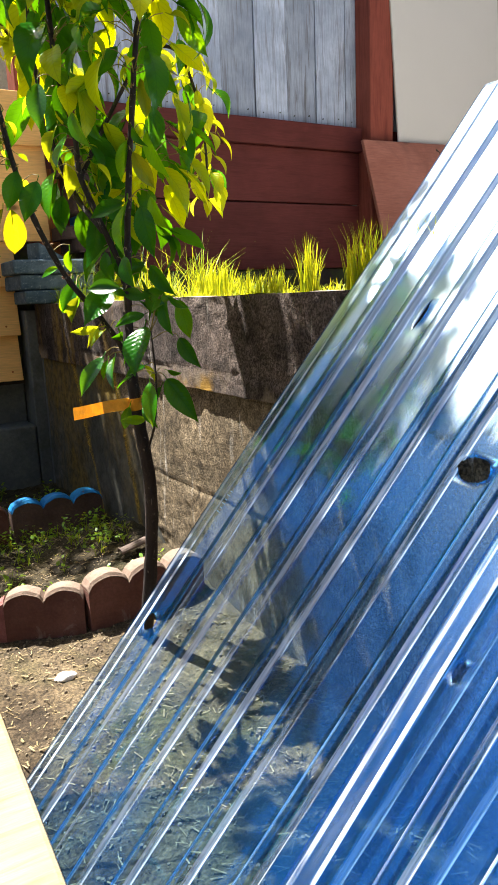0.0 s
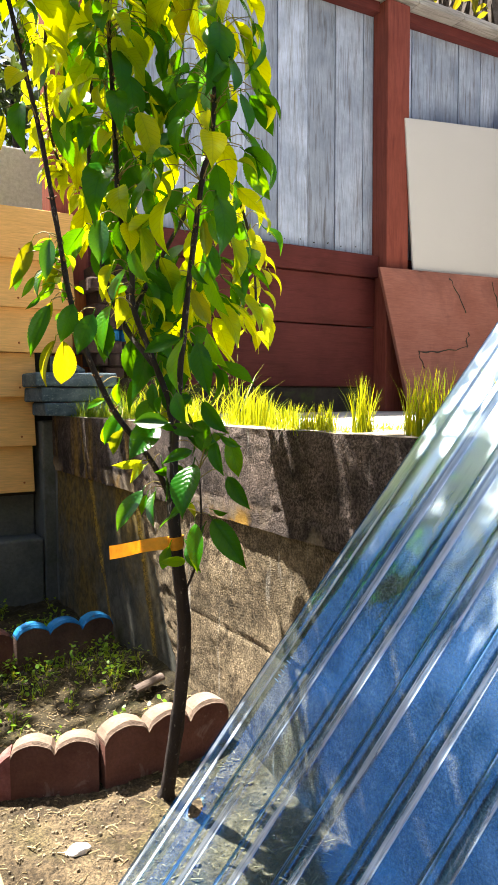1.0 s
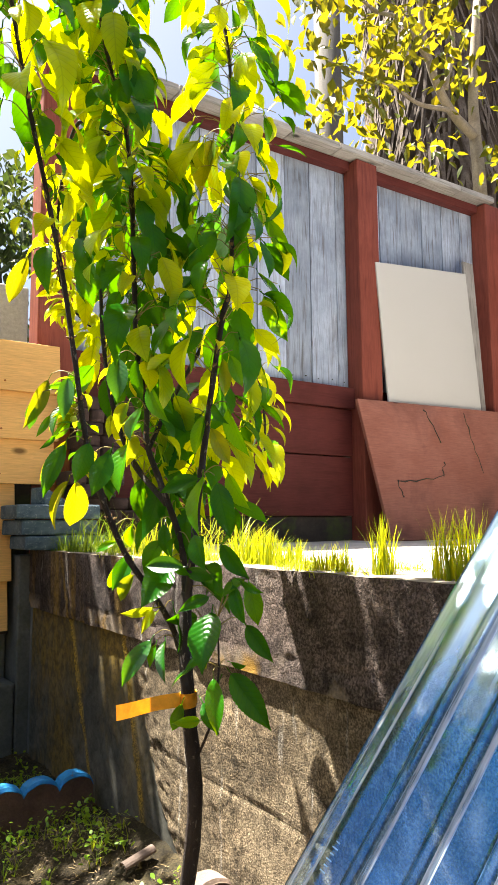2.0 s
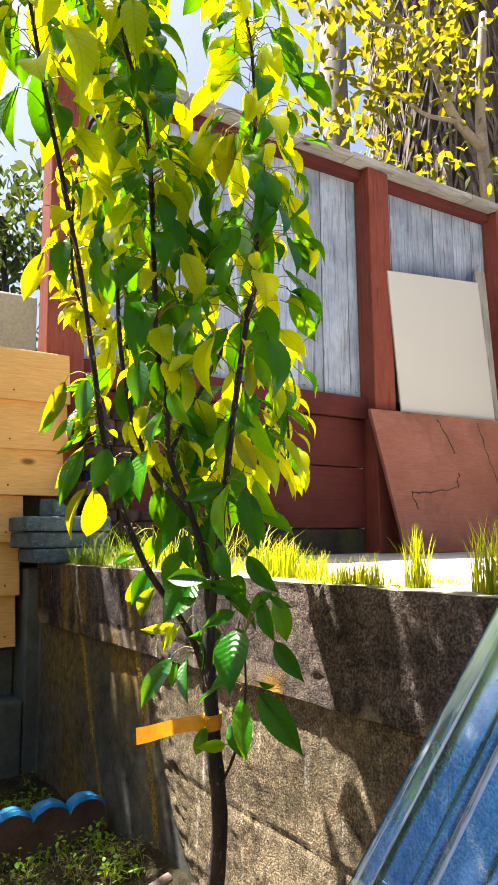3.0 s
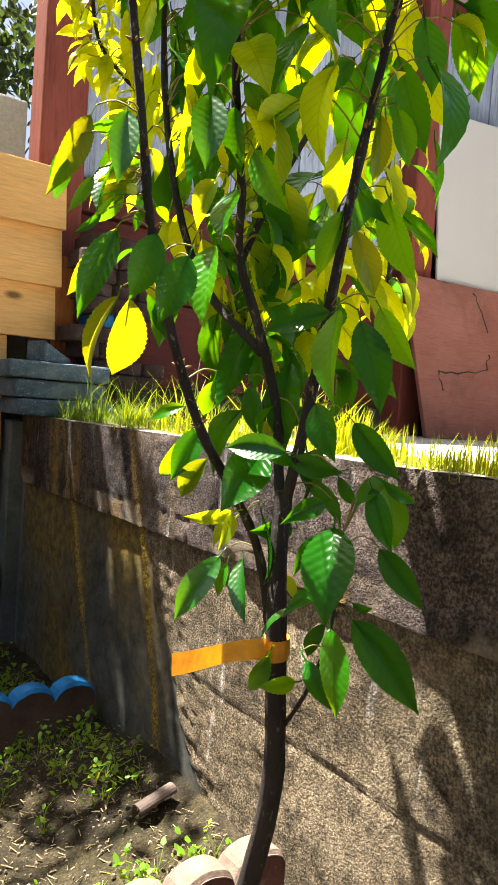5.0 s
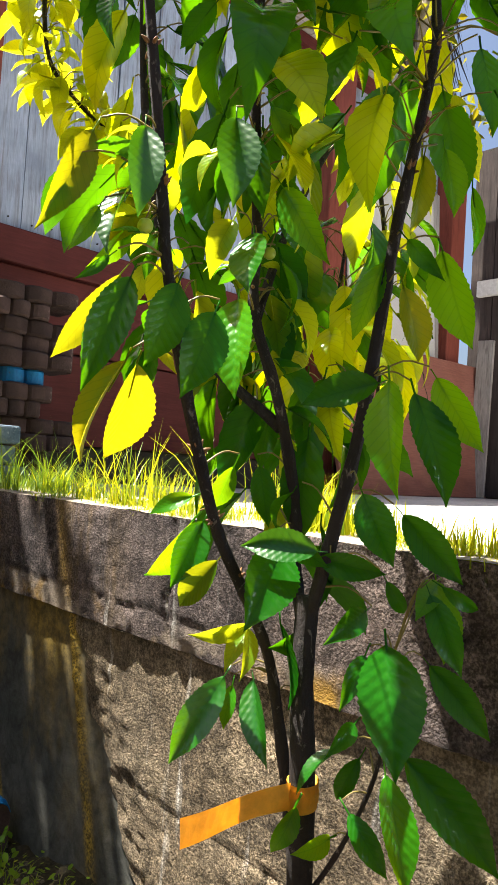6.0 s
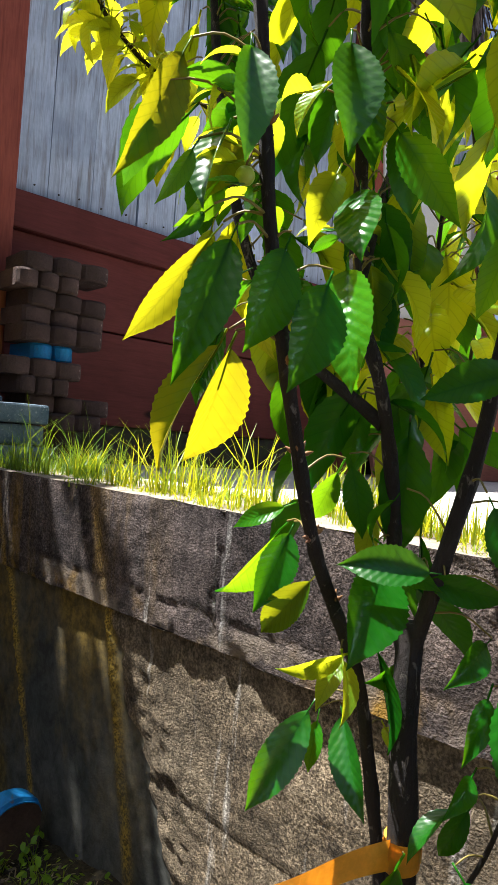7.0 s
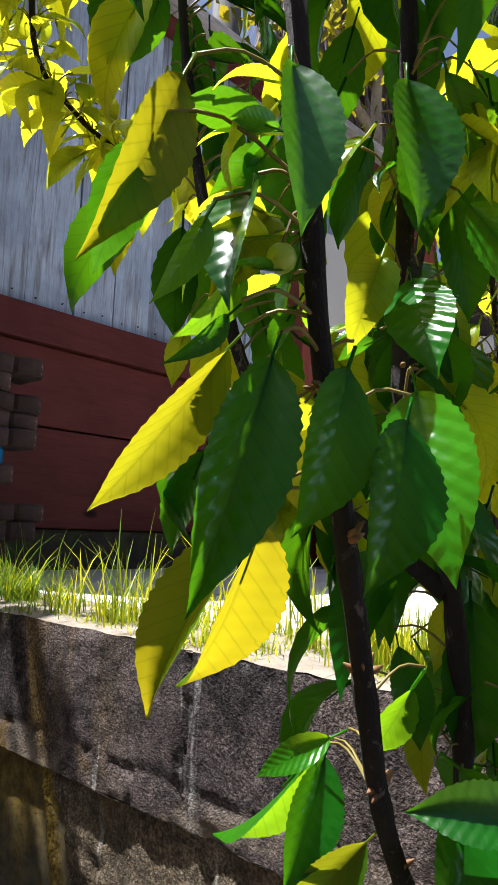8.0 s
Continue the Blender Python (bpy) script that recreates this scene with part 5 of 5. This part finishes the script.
    foliage(tree, left, rng, 0.07, 0.16, (1, 2), BIG[2:], 0.03, (0.6, 0.85), 0.4, (20, 75))
    foliage(tree, middle, rng, 0.06, 0.06, (2, 3), BIG[2:], 0.04, (0.65, 0.9), 0.3, (20, 75))
    foliage(tree, thin, rng, 0.03, 0.03, (3, 4), BIG[1:], 0.06, (0.6, 0.9), 0.2, (10, 75))
    foliage(tree, middle, rng, 0.03, 0.05, (4, 5), BIG[1:], 0.075, (0.55, 0.85), 0.25, (10, 75))
    foliage(tree, right, rng, 0.045, 0.05, (3, 4), BIG[2:], 0.09, (0.5, 0.8), 0.25, (10, 75))
    foliage(tree, droop, rng, 0.017, 0.2, (5, 6, 7), YOUNG, 0.03, (0.6, 0.95), 1.0, (-20, 75))
    spurs = random.Random(44)
    for line, heights in ((left, (0.87, 0.9, 0.92, 0.945, 0.97)), (middle, (0.92, 1.0))):
        for z in heights:
            at = min(line, key=lambda w: abs(w.z - z))
            for k in range(4):
                az, el = radians(spurs.uniform(20, 170)), radians(spurs.uniform(-65, 25))
                d = Vector((math.cos(az) * math.cos(el), math.sin(az) * math.cos(el), math.sin(el)))
                spot = at + d * spurs.uniform(0.01, 0.02)
                put_leaf(tree, spurs.choice(SPUR), spot, spot + d, spurs.uniform(-40, 40), spurs.uniform(0.4, 0.65))
                STALKS.append((at, spot - d * 0.008))
    side = branch(tree, [(0.478, 1.155, 0.73), (0.525, 1.178, 0.79), (0.56, 1.19, 0.89), (0.585, 1.2, 1.0)], 0.0036, 0.0016)
    foliage(tree, side, random.Random(33), 0.026, 0.06, (4, 5), BIG, 0.07, (0.7, 0.95), 0.0, (20, 75))
    wood = left + middle + right + back + thin + twig + side + trunk
    for base, tip, look_of in LEAF_ROWS:
        base = Vector(base)
        near = min(wood, key=lambda w: (w - base).length + max(0.0, base.z - w.z) * 0.3)
        STALKS.append((near, base - (Vector(tip) - base).normalized() * 0.01))
    stalks = bmesh.new()
    for a, b in STALKS:
        bend = a.lerp(b, 0.55) + Vector((0, 0, 0.18 * (b - a).length))
        tube_bm(smooth_line([a, bend, b], 3), [0.001, 0.0009, 0.0008, 0.0007, 0.0007, 0.0007, 0.0007], 4, 0, stalks)
    ob = part("leaf_stalk", stalks, M_STALK, tree, "thin reddish-green leaf stalks", True)
    ob["kind"] = "stuff"
    join_leaves(tree, "dense drooping leaves of the high crown")
    for x, y, z in ((0.292, 1.133, 0.908), (0.43, 1.155, 0.93)):
        bm = bmesh.new()
        bmesh.ops.create_uvsphere(bm, u_segments=14, v_segments=10, radius=0.0052)
        for v in bm.verts:
            v.co.z -= 0.0015 * max(0.0, 1 - (v.co.xy.length / 0.003)) * (v.co.z > 0)
            v.co += Vector((x, y, z))
        cherry = part("cherry", bm, M_FRUIT, tree, "small unripe green cherry", True)
        part("stalk", tube_bm([(x, y, z + 0.005), (x + 0.003, y - 0.002, z + 0.016), (x + 0.012, y - 0.006, z + 0.024)], [0.0006, 0.0006, 0.0009], 5), M_TWIG, cherry)
    for line, gap in ((left, 5), (middle, 6), (right, 6)):
        for i in range(26, len(line) - 8, gap):
            bm = bmesh.new()
            for k in range(4):
                d = Vector((rng.uniform(-1, 1), rng.uniform(-1, 0.4), rng.uniform(-0.2, 1))).normalized()
                tube_bm([line[i] + d * 0.003, line[i] + d * 0.006, line[i] + d * 0.01], [0.0013, 0.0016, 0.0004], 6, 0, bm)
            part("bud", bm, M_BUD, tree, "reddish bud scales on a spur", True)
    return tree


build_cherry()


# ---- ribbon tied round the trunk ----
def build_ribbon():
    bm = bmesh.new()
    rows = []
    for k in range(13):
        t = k / 12
        x = 0.464 - 0.092 * t
        y = 1.128 + 0.026 * t + 0.002 * math.sin(t * 5)
        z = 0.4985 - 0.009 * t + 0.001 * math.sin(t * 5.0)
        tilt = 0.12 * math.sin(t * 4)
        h = 0.0108
        rows.append([bm.verts.new((x, y - tilt * h, z + h)), bm.verts.new((x, y + tilt * h, z - h))])
    for a, b in zip(rows, rows[1:]):
        bm.faces.new((a[0], a[1], b[1], b[0]))
    bmesh.ops.solidify(bm, geom=bm.faces[:], thickness=0.0008)
    ribbon = solid("ribbon", bm, M_RIBBON, "orange ribbon tied round the cherry trunk", "ribbon")
    for dz, r, lean in ((-0.0062, 0.0128, 0.002), (0.0, 0.0137, -0.001), (0.0062, 0.0131, 0.0015)):
        ring = bmesh.new()
        loops = []
        for i in range(17):
            ang = i * math.pi / 8
            c = Vector((0.4765 + r * math.cos(ang), 1.1265 + r * math.sin(ang), 0.4985 + dz + lean * math.cos(ang)))
            loops.append([ring.verts.new(c + Vector((0, 0, e))) for e in (-0.0044, 0.0044)])
        for a, b in zip(loops, loops[1:]):
            ring.faces.new((a[0], b[0], b[1], a[1]))
        bmesh.ops.solidify(ring, geom=ring.faces[:], thickness=0.0012)
        part("wrap", ring, M_RIBBON, ribbon, "", True)


build_ribbon()


# ---- grass on the wall and weeds in the bed ----
def blade(verts, faces, at, height, width, lean, az):
    n = len(verts)
    d, s = Vector((math.cos(az), math.sin(az), 0)), Vector((-math.sin(az), math.cos(az), 0))
    for t, w in ((0, 1), (0.4, 0.85), (0.75, 0.55), (1, 0.06)):
        c = Vector(at) + d * lean * t * t * height + Vector((0, 0, height * (t - 0.18 * lean * t * t)))
        verts.extend([tuple(c - s * width * w * 0.5), tuple(c + s * width * w * 0.5)])
    for k in range(3):
        i = n + 2 * k
        faces.append((i, i + 1, i + 3, i + 2))


def stuff(name, verts, faces, material, label, category):
    me = bpy.data.meshes.new(name)
    me.from_pydata(verts, [], faces)
    me.materials.append(material)
    return tagged(new(name, me), label, category, kind="stuff")


def build_grass():
    rng = random.Random(5)
    verts, faces, green_verts, green_faces = [], [], [], []
    def tuft(x, y, r, count, h, sway=1.0):
        for _ in range(count):
            a, d = rng.uniform(0, 6.28), r * math.sqrt(rng.random())
            green = y + rng.uniform(-0.25, 0.25) > 1.98
            blade(green_verts if green else verts, green_faces if green else faces, (x + d * math.cos(a) * 0.6, y + d * math.sin(a), WALL_TOP - 0.008), h * rng.uniform(0.45, 1.1), rng.uniform(0.0012, 0.003), rng.uniform(0.05, sway), rng.uniform(0, 6.28))
    for k in range(46):
        tuft(rng.uniform(0.73, 0.92), rng.uniform(1.36, 2.5), rng.uniform(0.02, 0.05), rng.randint(16, 60), rng.uniform(0.035, 0.075) + 0.075 * rng.random() ** 3)
    for k in range(34):
        tuft(rng.uniform(0.75, 0.92), rng.uniform(1.4, 2.48), 0.012, rng.randint(3, 7), rng.uniform(0.11, 0.18))
    for x, y, r, c, h in ((0.78, 1.36, 0.05, 160, 0.085), (0.78, 1.27, 0.035, 70, 0.06), (0.77, 1.16, 0.05, 110, 0.055), (0.76, 1.09, 0.03, 60, 0.06), (0.76, 0.995, 0.022, 120, 0.1), (0.77, 0.855, 0.045, 200, 0.11), (0.78, 0.7, 0.05, 160, 0.11), (0.79, 0.45, 0.06, 150, 0.1), (0.8, 0.25, 0.06, 120, 0.1)):
        tuft(x, y, r, c, h, 0.4)
    for k in range(150):
        tuft(rng.uniform(0.71, 0.9), rng.uniform(1.0, 2.52), 0.035, 24, rng.uniform(0.014, 0.035), 1.3)
    stuff("grass", verts, faces, M_GRASS, "yellow-green backlit grass tufts along the wall top", "grass")
    stuff("grass", green_verts, green_faces, M_GRASS_GREEN, "greener grass tufts beside the concrete pavers", "grass")


build_grass()


def build_weeds():
    rng = random.Random(6)
    verts, faces = [], []
    for _ in range(900):
        x, y = rng.uniform(0.02, 0.67), rng.uniform(1.42, 2.6)
        if noise.noise(Vector((x * 6, y * 6, 2))) < rng.uniform(-0.15, 0.25):
            continue
        z = soil_height(x, y)
        for _ in range(rng.randint(3, 8)):
            a, h, r = rng.uniform(0, 6.28), rng.uniform(0.006, 0.05), rng.uniform(0.003, 0.0092)
            c = Vector((x + 0.02 * math.cos(a), y + 0.02 * math.sin(a), z + h))
            n = len(verts)
            tilt, turn, long = rng.uniform(-0.9, 0.9), rng.uniform(0, 6.28), rng.uniform(0.8, 1.1)
            u, w = Vector((math.cos(turn), math.sin(turn), tilt)).normalized(), Vector((-math.sin(turn), math.cos(turn), rng.uniform(-0.5, 0.5))).normalized()
            for e, f in ((-1, 0), (-0.35, 0.62), (0.4, 0.5), (1.05, 0), (0.4, -0.5), (-0.35, -0.62)):
                verts.append(tuple(c + u * e * r * long + w * f * r))
            faces.append(tuple(range(n, n + 6)))
            blade(verts, faces, (x, y, z - 0.002), h, 0.0015, 0.6, a)
    stuff("weeds", verts, faces, M_WEED, "low green weeds growing in the shaded bed", "weeds")


build_weeds()


def build_litter():
    rng = random.Random(7)
    verts, faces = [], []
    for _ in range(3800):
        x, y = rng.uniform(0.0, 0.68), rng.uniform(0.2, 2.4)
        z, a, l = soil_height(x, y) + 0.002, rng.uniform(0, 6.28), rng.uniform(0.004, 0.02)
        n, w = len(verts), rng.uniform(0.0004, 0.0013)
        d, s = Vector((math.cos(a), math.sin(a), rng.uniform(-0.1, 0.25))), Vector((-math.sin(a), math.cos(a), 0))
        c = Vector((x, y, z))
        verts.extend(tuple(c + d * l * i + s * w * j + Vector((0, 0, k))) for i, j, k in ((0, -1, 0), (0, 1, 0), (1, 1, 0), (1, -1, 0), (0.5, 0, 0.0012)))
        faces.extend(((n, n + 3, n + 4), (n + 3, n + 2, n + 4), (n + 2, n + 1, n + 4), (n + 1, n, n + 4)))
    stuff("straw", verts, faces, M_STRAW, "scattered dry straw and wood chips on the soil", "straw")
    bm = bmesh.new()
    verts, faces = [], []
    for _ in range(7000):
        x, y, r = rng.uniform(0.0, 0.68), rng.uniform(0.2, 2.0), 0.001 + 0.004 * rng.random() ** 3
        z, n = soil_height(x, y), len(verts)
        for k in range(5):
            b = k * 1.2566 + rng.uniform(-0.3, 0.3)
            verts.append((x + r * math.cos(b), y + r * math.sin(b), z - 0.001))
        for k in range(5):
            b = k * 1.2566 + rng.uniform(-0.3, 0.3)
            verts.append((x + 0.6 * r * math.cos(b), y + 0.6 * r * math.sin(b), z + r * 0.7))
        faces.extend((n + k, n + (k + 1) % 5, n + 5 + (k + 1) % 5, n + 5 + k) for k in range(5))
        faces.append(tuple(n + 5 + k for k in range(5)))
    bm.free()
    stuff("pebbles", verts, faces, M_STONE, "small pebbles and soil crumbs", "pebbles")


build_litter()


def rock_bm(w, d, h, seed):
    bm = bmesh.new()
    bmesh.ops.create_icosphere(bm, subdivisions=3, radius=1)
    for v in bm.verts:
        k = 1 + 0.25 * noise.noise(v.co * 1.5 + Vector((seed, 0, 0)))
        v.co = Vector((v.co.x * w, v.co.y * d, max(v.co.z, -0.5) * h)) * k
    return bm


ob = solid("stone", rock_bm(0.019, 0.013, 0.009, 2.0), M_WHITE_STONE, "small white stone lying on the soil", "stone", smooth=True)
ob.location = (0.318, 1.169, 0.006)
pipe_bm = bmesh.new()
for k in range(9):
    a = math.pi * k / 8
    for r, e in ((0.0125, 0.0), (0.0125, 0.08), (0.0095, 0.08), (0.0095, 0.0)):
        pipe_bm.verts.new((e + 0.002 * noise.noise(Vector((k, e * 40, r * 90))), r * math.cos(a), r * math.sin(a)))
pipe_bm.verts.ensure_lookup_table()
for k in range(8):
    for q in range(4):
        pipe_bm.faces.new([pipe_bm.verts[i] for i in (4 * k + q, 4 * k + (q + 1) % 4, 4 * k + 4 + (q + 1) % 4, 4 * k + 4 + q)])
pipe_bm.faces.new([pipe_bm.verts[i] for i in range(4)])
pipe_bm.faces.new([pipe_bm.verts[32 + i] for i in (3, 2, 1, 0)])
ob = solid("pipe_piece", pipe_bm, M_CLAY, "broken half of a pinkish clay pipe lying by the wall", "pipe", smooth=False)
ob.matrix_world = pose(0.59, 1.6, 0.052, 0, -8, 12)


# ---- beyond the fence ----
def merged_leaves(name, tree, centres, rng, count, size, material, label):
    """Simple four-sided leaves merged into one mesh."""
    verts, faces = [], []
    for c, r in centres:
        for _ in range(count):
            at = Vector(c) + Vector((rng.gauss(0, 1), rng.gauss(0, 1), rng.gauss(0, 0.8))) * r * 0.55
            az, el = rng.uniform(0, 6.28), -radians(rng.uniform(5, 80))
            y = Vector((math.cos(az) * math.cos(el), math.sin(az) * math.cos(el), math.sin(el)))
            x = y.cross(Vector((0, 0, 1))).normalized()
            x = (Matrix.Rotation(rng.uniform(-0.9, 0.9), 3, y) @ x)
            z = x.cross(y)
            l = rng.uniform(*size)
            w, n = l * rng.uniform(0.2, 0.3), len(verts)
            for a, b, k in ((0, 0, 0), (-1, 0.35, 0.25), (0, 0.4, 0), (1, 0.35, 0.25), (-0.75, 0.7, 0.2), (0, 0.75, -0.05), (0.75, 0.7, 0.2), (0, 1.05, -0.12)):
                verts.append(tuple(at + x * a * w + y * b * l + z * k * w))
            faces.extend(((n, n + 1, n + 2), (n, n + 2, n + 3), (n + 1, n + 4, n + 5, n + 2), (n + 2, n + 5, n + 6, n + 3), (n + 4, n + 7, n + 5), (n + 5, n + 7, n + 6)))
    me = bpy.data.meshes.new(name)
    me.from_pydata(verts, [], faces)
    me.materials.append(material)
    ob = new(name, me)
    ob.parent = tree
    ob["label"] = label
    ob["kind"] = "stuff"
    return ob


def build_far_tree():
    tree = tagged(new("tree"), "leafy tree with pale crooked limbs behind the fence", "tree")
    rng = random.Random(31)
    def limb(points, r0, r1):
        line = smooth_line(points, 5)
        part("limb", tube_bm(line, [r0 + (r1 - r0) * i / (len(line) - 1) for i in range(len(line))], 8, 0.2), M_LIMB, tree, "", True)
    part("trunk", tube_bm(smooth_line([(5.75, 4.55, -0.1), (5.8, 4.5, 2.2), (5.8, 4.5, 4.2), (5.75, 4.5, 5.1), (5.9, 4.5, 6.3)], 5), [0.1 - 0.003 * i for i in range(21)], 10, 0.2), M_LIMB, tree, "pale crooked trunk", True)
    limb([(5.79, 4.5, 4.7), (5.3, 4.45, 4.85), (4.95, 4.4, 5.25), (4.9, 4.4, 5.9), (5.2, 4.4, 6.6)], 0.055, 0.015)
    limb([(4.97, 4.4, 5.2), (4.5, 4.3, 5.35), (4.1, 4.3, 5.3), (3.7, 4.3, 5.5)], 0.03, 0.008)
    limb([(5.3, 4.45, 4.83), (4.7, 4.3, 4.6), (4.2, 4.2, 4.55), (3.5, 4.2, 4.5)], 0.025, 0.007)
    limb([(5.2, 4.4, 5.0), (5.35, 4.4, 5.6), (5.1, 4.4, 6.2)], 0.03, 0.01)
    centres = []
    for x, z in ((3.4, 4.6), (3.6, 4.2), (3.9, 4.5), (4.2, 4.25), (4.3, 4.7), (4.1, 5.1), (3.7, 5.3), (4.5, 5.4), (4.7, 5.0), (4.9, 5.7), (5.2, 5.9), (4.4, 6.0), (3.9, 6.1), (3.3, 5.4), (5.0, 4.4), (5.9, 4.15), (5.6, 5.4), (3.2, 6.0), (6.1, 4.6)):
        centres.append(((x + rng.uniform(-0.1, 0.1), 4.3 + rng.uniform(-0.3, 0.3), z), 0.32))
    merged_leaves("crown", tree, centres, rng, 55, (0.09, 0.16), M_FAR_LEAF, "yellow-green backlit leaves")


build_far_tree()


def build_palm():
    palm = tagged(new("palm"), "dark palm trunk hung with dead fronds behind the fence", "palm tree")
    rng = random.Random(41)
    base = Vector((7.1, 6.1, 0))
    part("trunk", tube_bm([base + Vector((0, 0, z)) for z in (-0.1, 2, 4, 6, 8, 10)], [0.55, 0.6, 0.85, 0.95, 0.95, 0.8], 20, 0.2), M_PALM, palm, "dark shaggy trunk", True)
    bm_verts, bm_faces = [], []
    for _ in range(1150):
        a, z = rng.uniform(2.6, 5.9), rng.uniform(4.0, 9.5)
        p = base + Vector((math.cos(a), math.sin(a), 0)) * 0.95 + Vector((0, 0, z))
        l, w = rng.uniform(0.4, 1.0), rng.uniform(0.01, 0.03)
        s = Vector((-math.sin(a), math.cos(a), 0))
        d = Vector((math.cos(a) * rng.uniform(0, 0.35), math.sin(a) * rng.uniform(0, 0.35), -1)) + s * rng.uniform(-0.25, 0.25)
        n = len(bm_verts)
        bm_verts.extend(tuple(q) for q in (p - s * w, p + s * w, p + d * l * 0.6 + s * w * 0.7, p + d * l, p + d * l * 0.6 - s * w * 0.7))
        bm_faces.extend(((n, n + 1, n + 2, n + 4), (n + 4, n + 2, n + 3)))
    me = bpy.data.meshes.new("dead_fronds")
    me.from_pydata(bm_verts, [], bm_faces)
    me.materials.append(M_FROND)
    ob = new("dead_fronds", me)
    ob.parent = palm
    ob["label"], ob["kind"] = "hanging grey dead fronds", "stuff"


build_palm()

pole_bm = tube_bm([(5.1, 6.0, -0.1), (5.1, 6.0, 4), (5.08, 6.0, 9)], [0.17, 0.16, 0.15], 14, 0.05)
solid("utility_pole", pole_bm, M_POLE, "weathered pale grey utility pole behind the fence", "pole", smooth=True)


def build_hedge():
    hedge = tagged(new("bush"), "dark dense bush behind the low plastered wall", "bush")
    rng = random.Random(51)
    for k in range(7):
        x = -0.9 + 0.42 * k
        part("stem", tube_bm(smooth_line([(x, 5.0, -0.05), (x + 0.05, 5.0, 1.4), (x - 0.08, 5.05, 3.0)], 4), [0.05 - 0.004 * i for i in range(9)], 6, 0.2), M_BARK, hedge, "", True)
    centres = [((rng.uniform(-1.0, 1.7), rng.uniform(4.8, 5.5), rng.uniform(1.9, 3.35)), 0.3) for _ in range(46)]
    merged_leaves("crown", hedge, centres, rng, 80, (0.06, 0.11), M_DARK_LEAF, "dark small leaves")


build_hedge()


def build_overhang():
    # tree added mostly out of view so its crown shades wall and steps
    tree = tagged(new("shade_tree"), "mostly unseen slender tree with yellow-green leaves, added to shade the far end of the wall", "tree")
    rng = random.Random(61)
    line = smooth_line([(-0.55, 2.25, -0.05), (-0.5, 2.2, 0.6), (-0.3, 2.15, 1.2), (-0.22, 2.2, 1.45), (-0.12, 2.3, 1.8)], 6)
    part("trunk", tube_bm(line, [0.02 - 0.016 * i / (len(line) - 1) for i in range(len(line))], 8, 0.15), M_BARK, tree, "slim arching trunk", True)
    def arm(points):
        arm_line = smooth_line(points, 5)
        part("limb", tube_bm(arm_line, [0.012 - 0.009 * i / (len(arm_line) - 1) for i in range(len(arm_line))], 6, 0.15), M_BARK, tree, "", True)
    arm([(-0.35, 2.17, 1.1), (-0.25, 2.3, 1.6), (-0.1, 2.4, 2.0), (0.05, 2.5, 2.5)])
    arm([(-0.28, 2.15, 1.22), (-0.1, 2.2, 1.6), (0.15, 2.3, 1.9), (0.3, 2.45, 2.15)])
    arm([(-0.4, 2.18, 1.0), (-0.5, 2.3, 1.5), (-0.45, 2.45, 2.1)])
    centres = [((rng.uniform(-0.5, 0.36), rng.uniform(2.5, 2.9), rng.uniform(1.75, 2.4)), 0.15) for _ in range(22)]
    # further unseen clumps, added only to deepen that shade
    shade = random.Random(62)
    extra = [((shade.uniform(0.15, 0.38), shade.uniform(2.74, 2.95), shade.uniform(1.8, 2.3)), 0.12) for _ in range(9)]
    extra += [((shade.uniform(0.1, 0.48), shade.uniform(2.5, 2.95), shade.uniform(1.85, 2.6)), 0.12) for _ in range(5)]
    merged_leaves("crown", tree, centres, rng, 40, (0.06, 0.1), M_LEAF_YOUNG, "yellow-green leaves")
    merged_leaves("crown", tree, extra, shade, 40, (0.06, 0.1), M_LEAF_YOUNG, "yellow-green leaves")


build_overhang()


def build_return():
    side = tagged(new("side_fence"), "dark weathered board fence with a white rail, standing square to the grey fence", "fence", kind="structure")
    rng = random.Random(71)
    y, n = 2.742, 40
    while y > -2.9:
        w = 0.14 + rng.uniform(-0.012, 0.012)
        bm = board_bm(0, w - rng.uniform(0.003, 0.008), 0, 0.022, 0.68, 2.66 + rng.uniform(-0.01, 0.01), n)
        for v in bm.verts:
            v.co.x, v.co.y = 3.69 + v.co.y, y - v.co.x
        part("board", bm, M_DARK_BOARD, side)
        y, n = y - w, n + 1
    part("rail", box_bm(3.655, 3.688, -2.9, 2.69, 1.795, 1.885, 0.005), M_TRIM, side, "white painted rail")
    # dark sheet added to keep the board gaps in shade
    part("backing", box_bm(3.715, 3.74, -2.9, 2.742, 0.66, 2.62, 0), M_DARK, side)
    solid("grey_plank", leaning_bm((3.60, 2.66, 0.674), (3.60, 2.56, 0.674), (3.648, 2.66, 1.545), (3.648, 2.565, 1.54), 0.018), M_OLD, "short weathered grey plank leaning on the side fence", "plank")


build_return()


# ---- plain unseen walls behind the walk, added to cut skylight and bounce ----
solid("wall_south", box_bm(-3.2, 6.0, -3.4, -3.2, -0.1, 3.1, 0.01), M_YARD, "unseen plain dull brown wall added to cut light from behind", "wall", "structure")
solid("wall_west", box_bm(-3.2, -3.0, -3.19, 1.0, -0.1, 2.9, 0.01), M_YARD, "unseen plain dull brown wall added to cut light from behind", "wall", "structure")
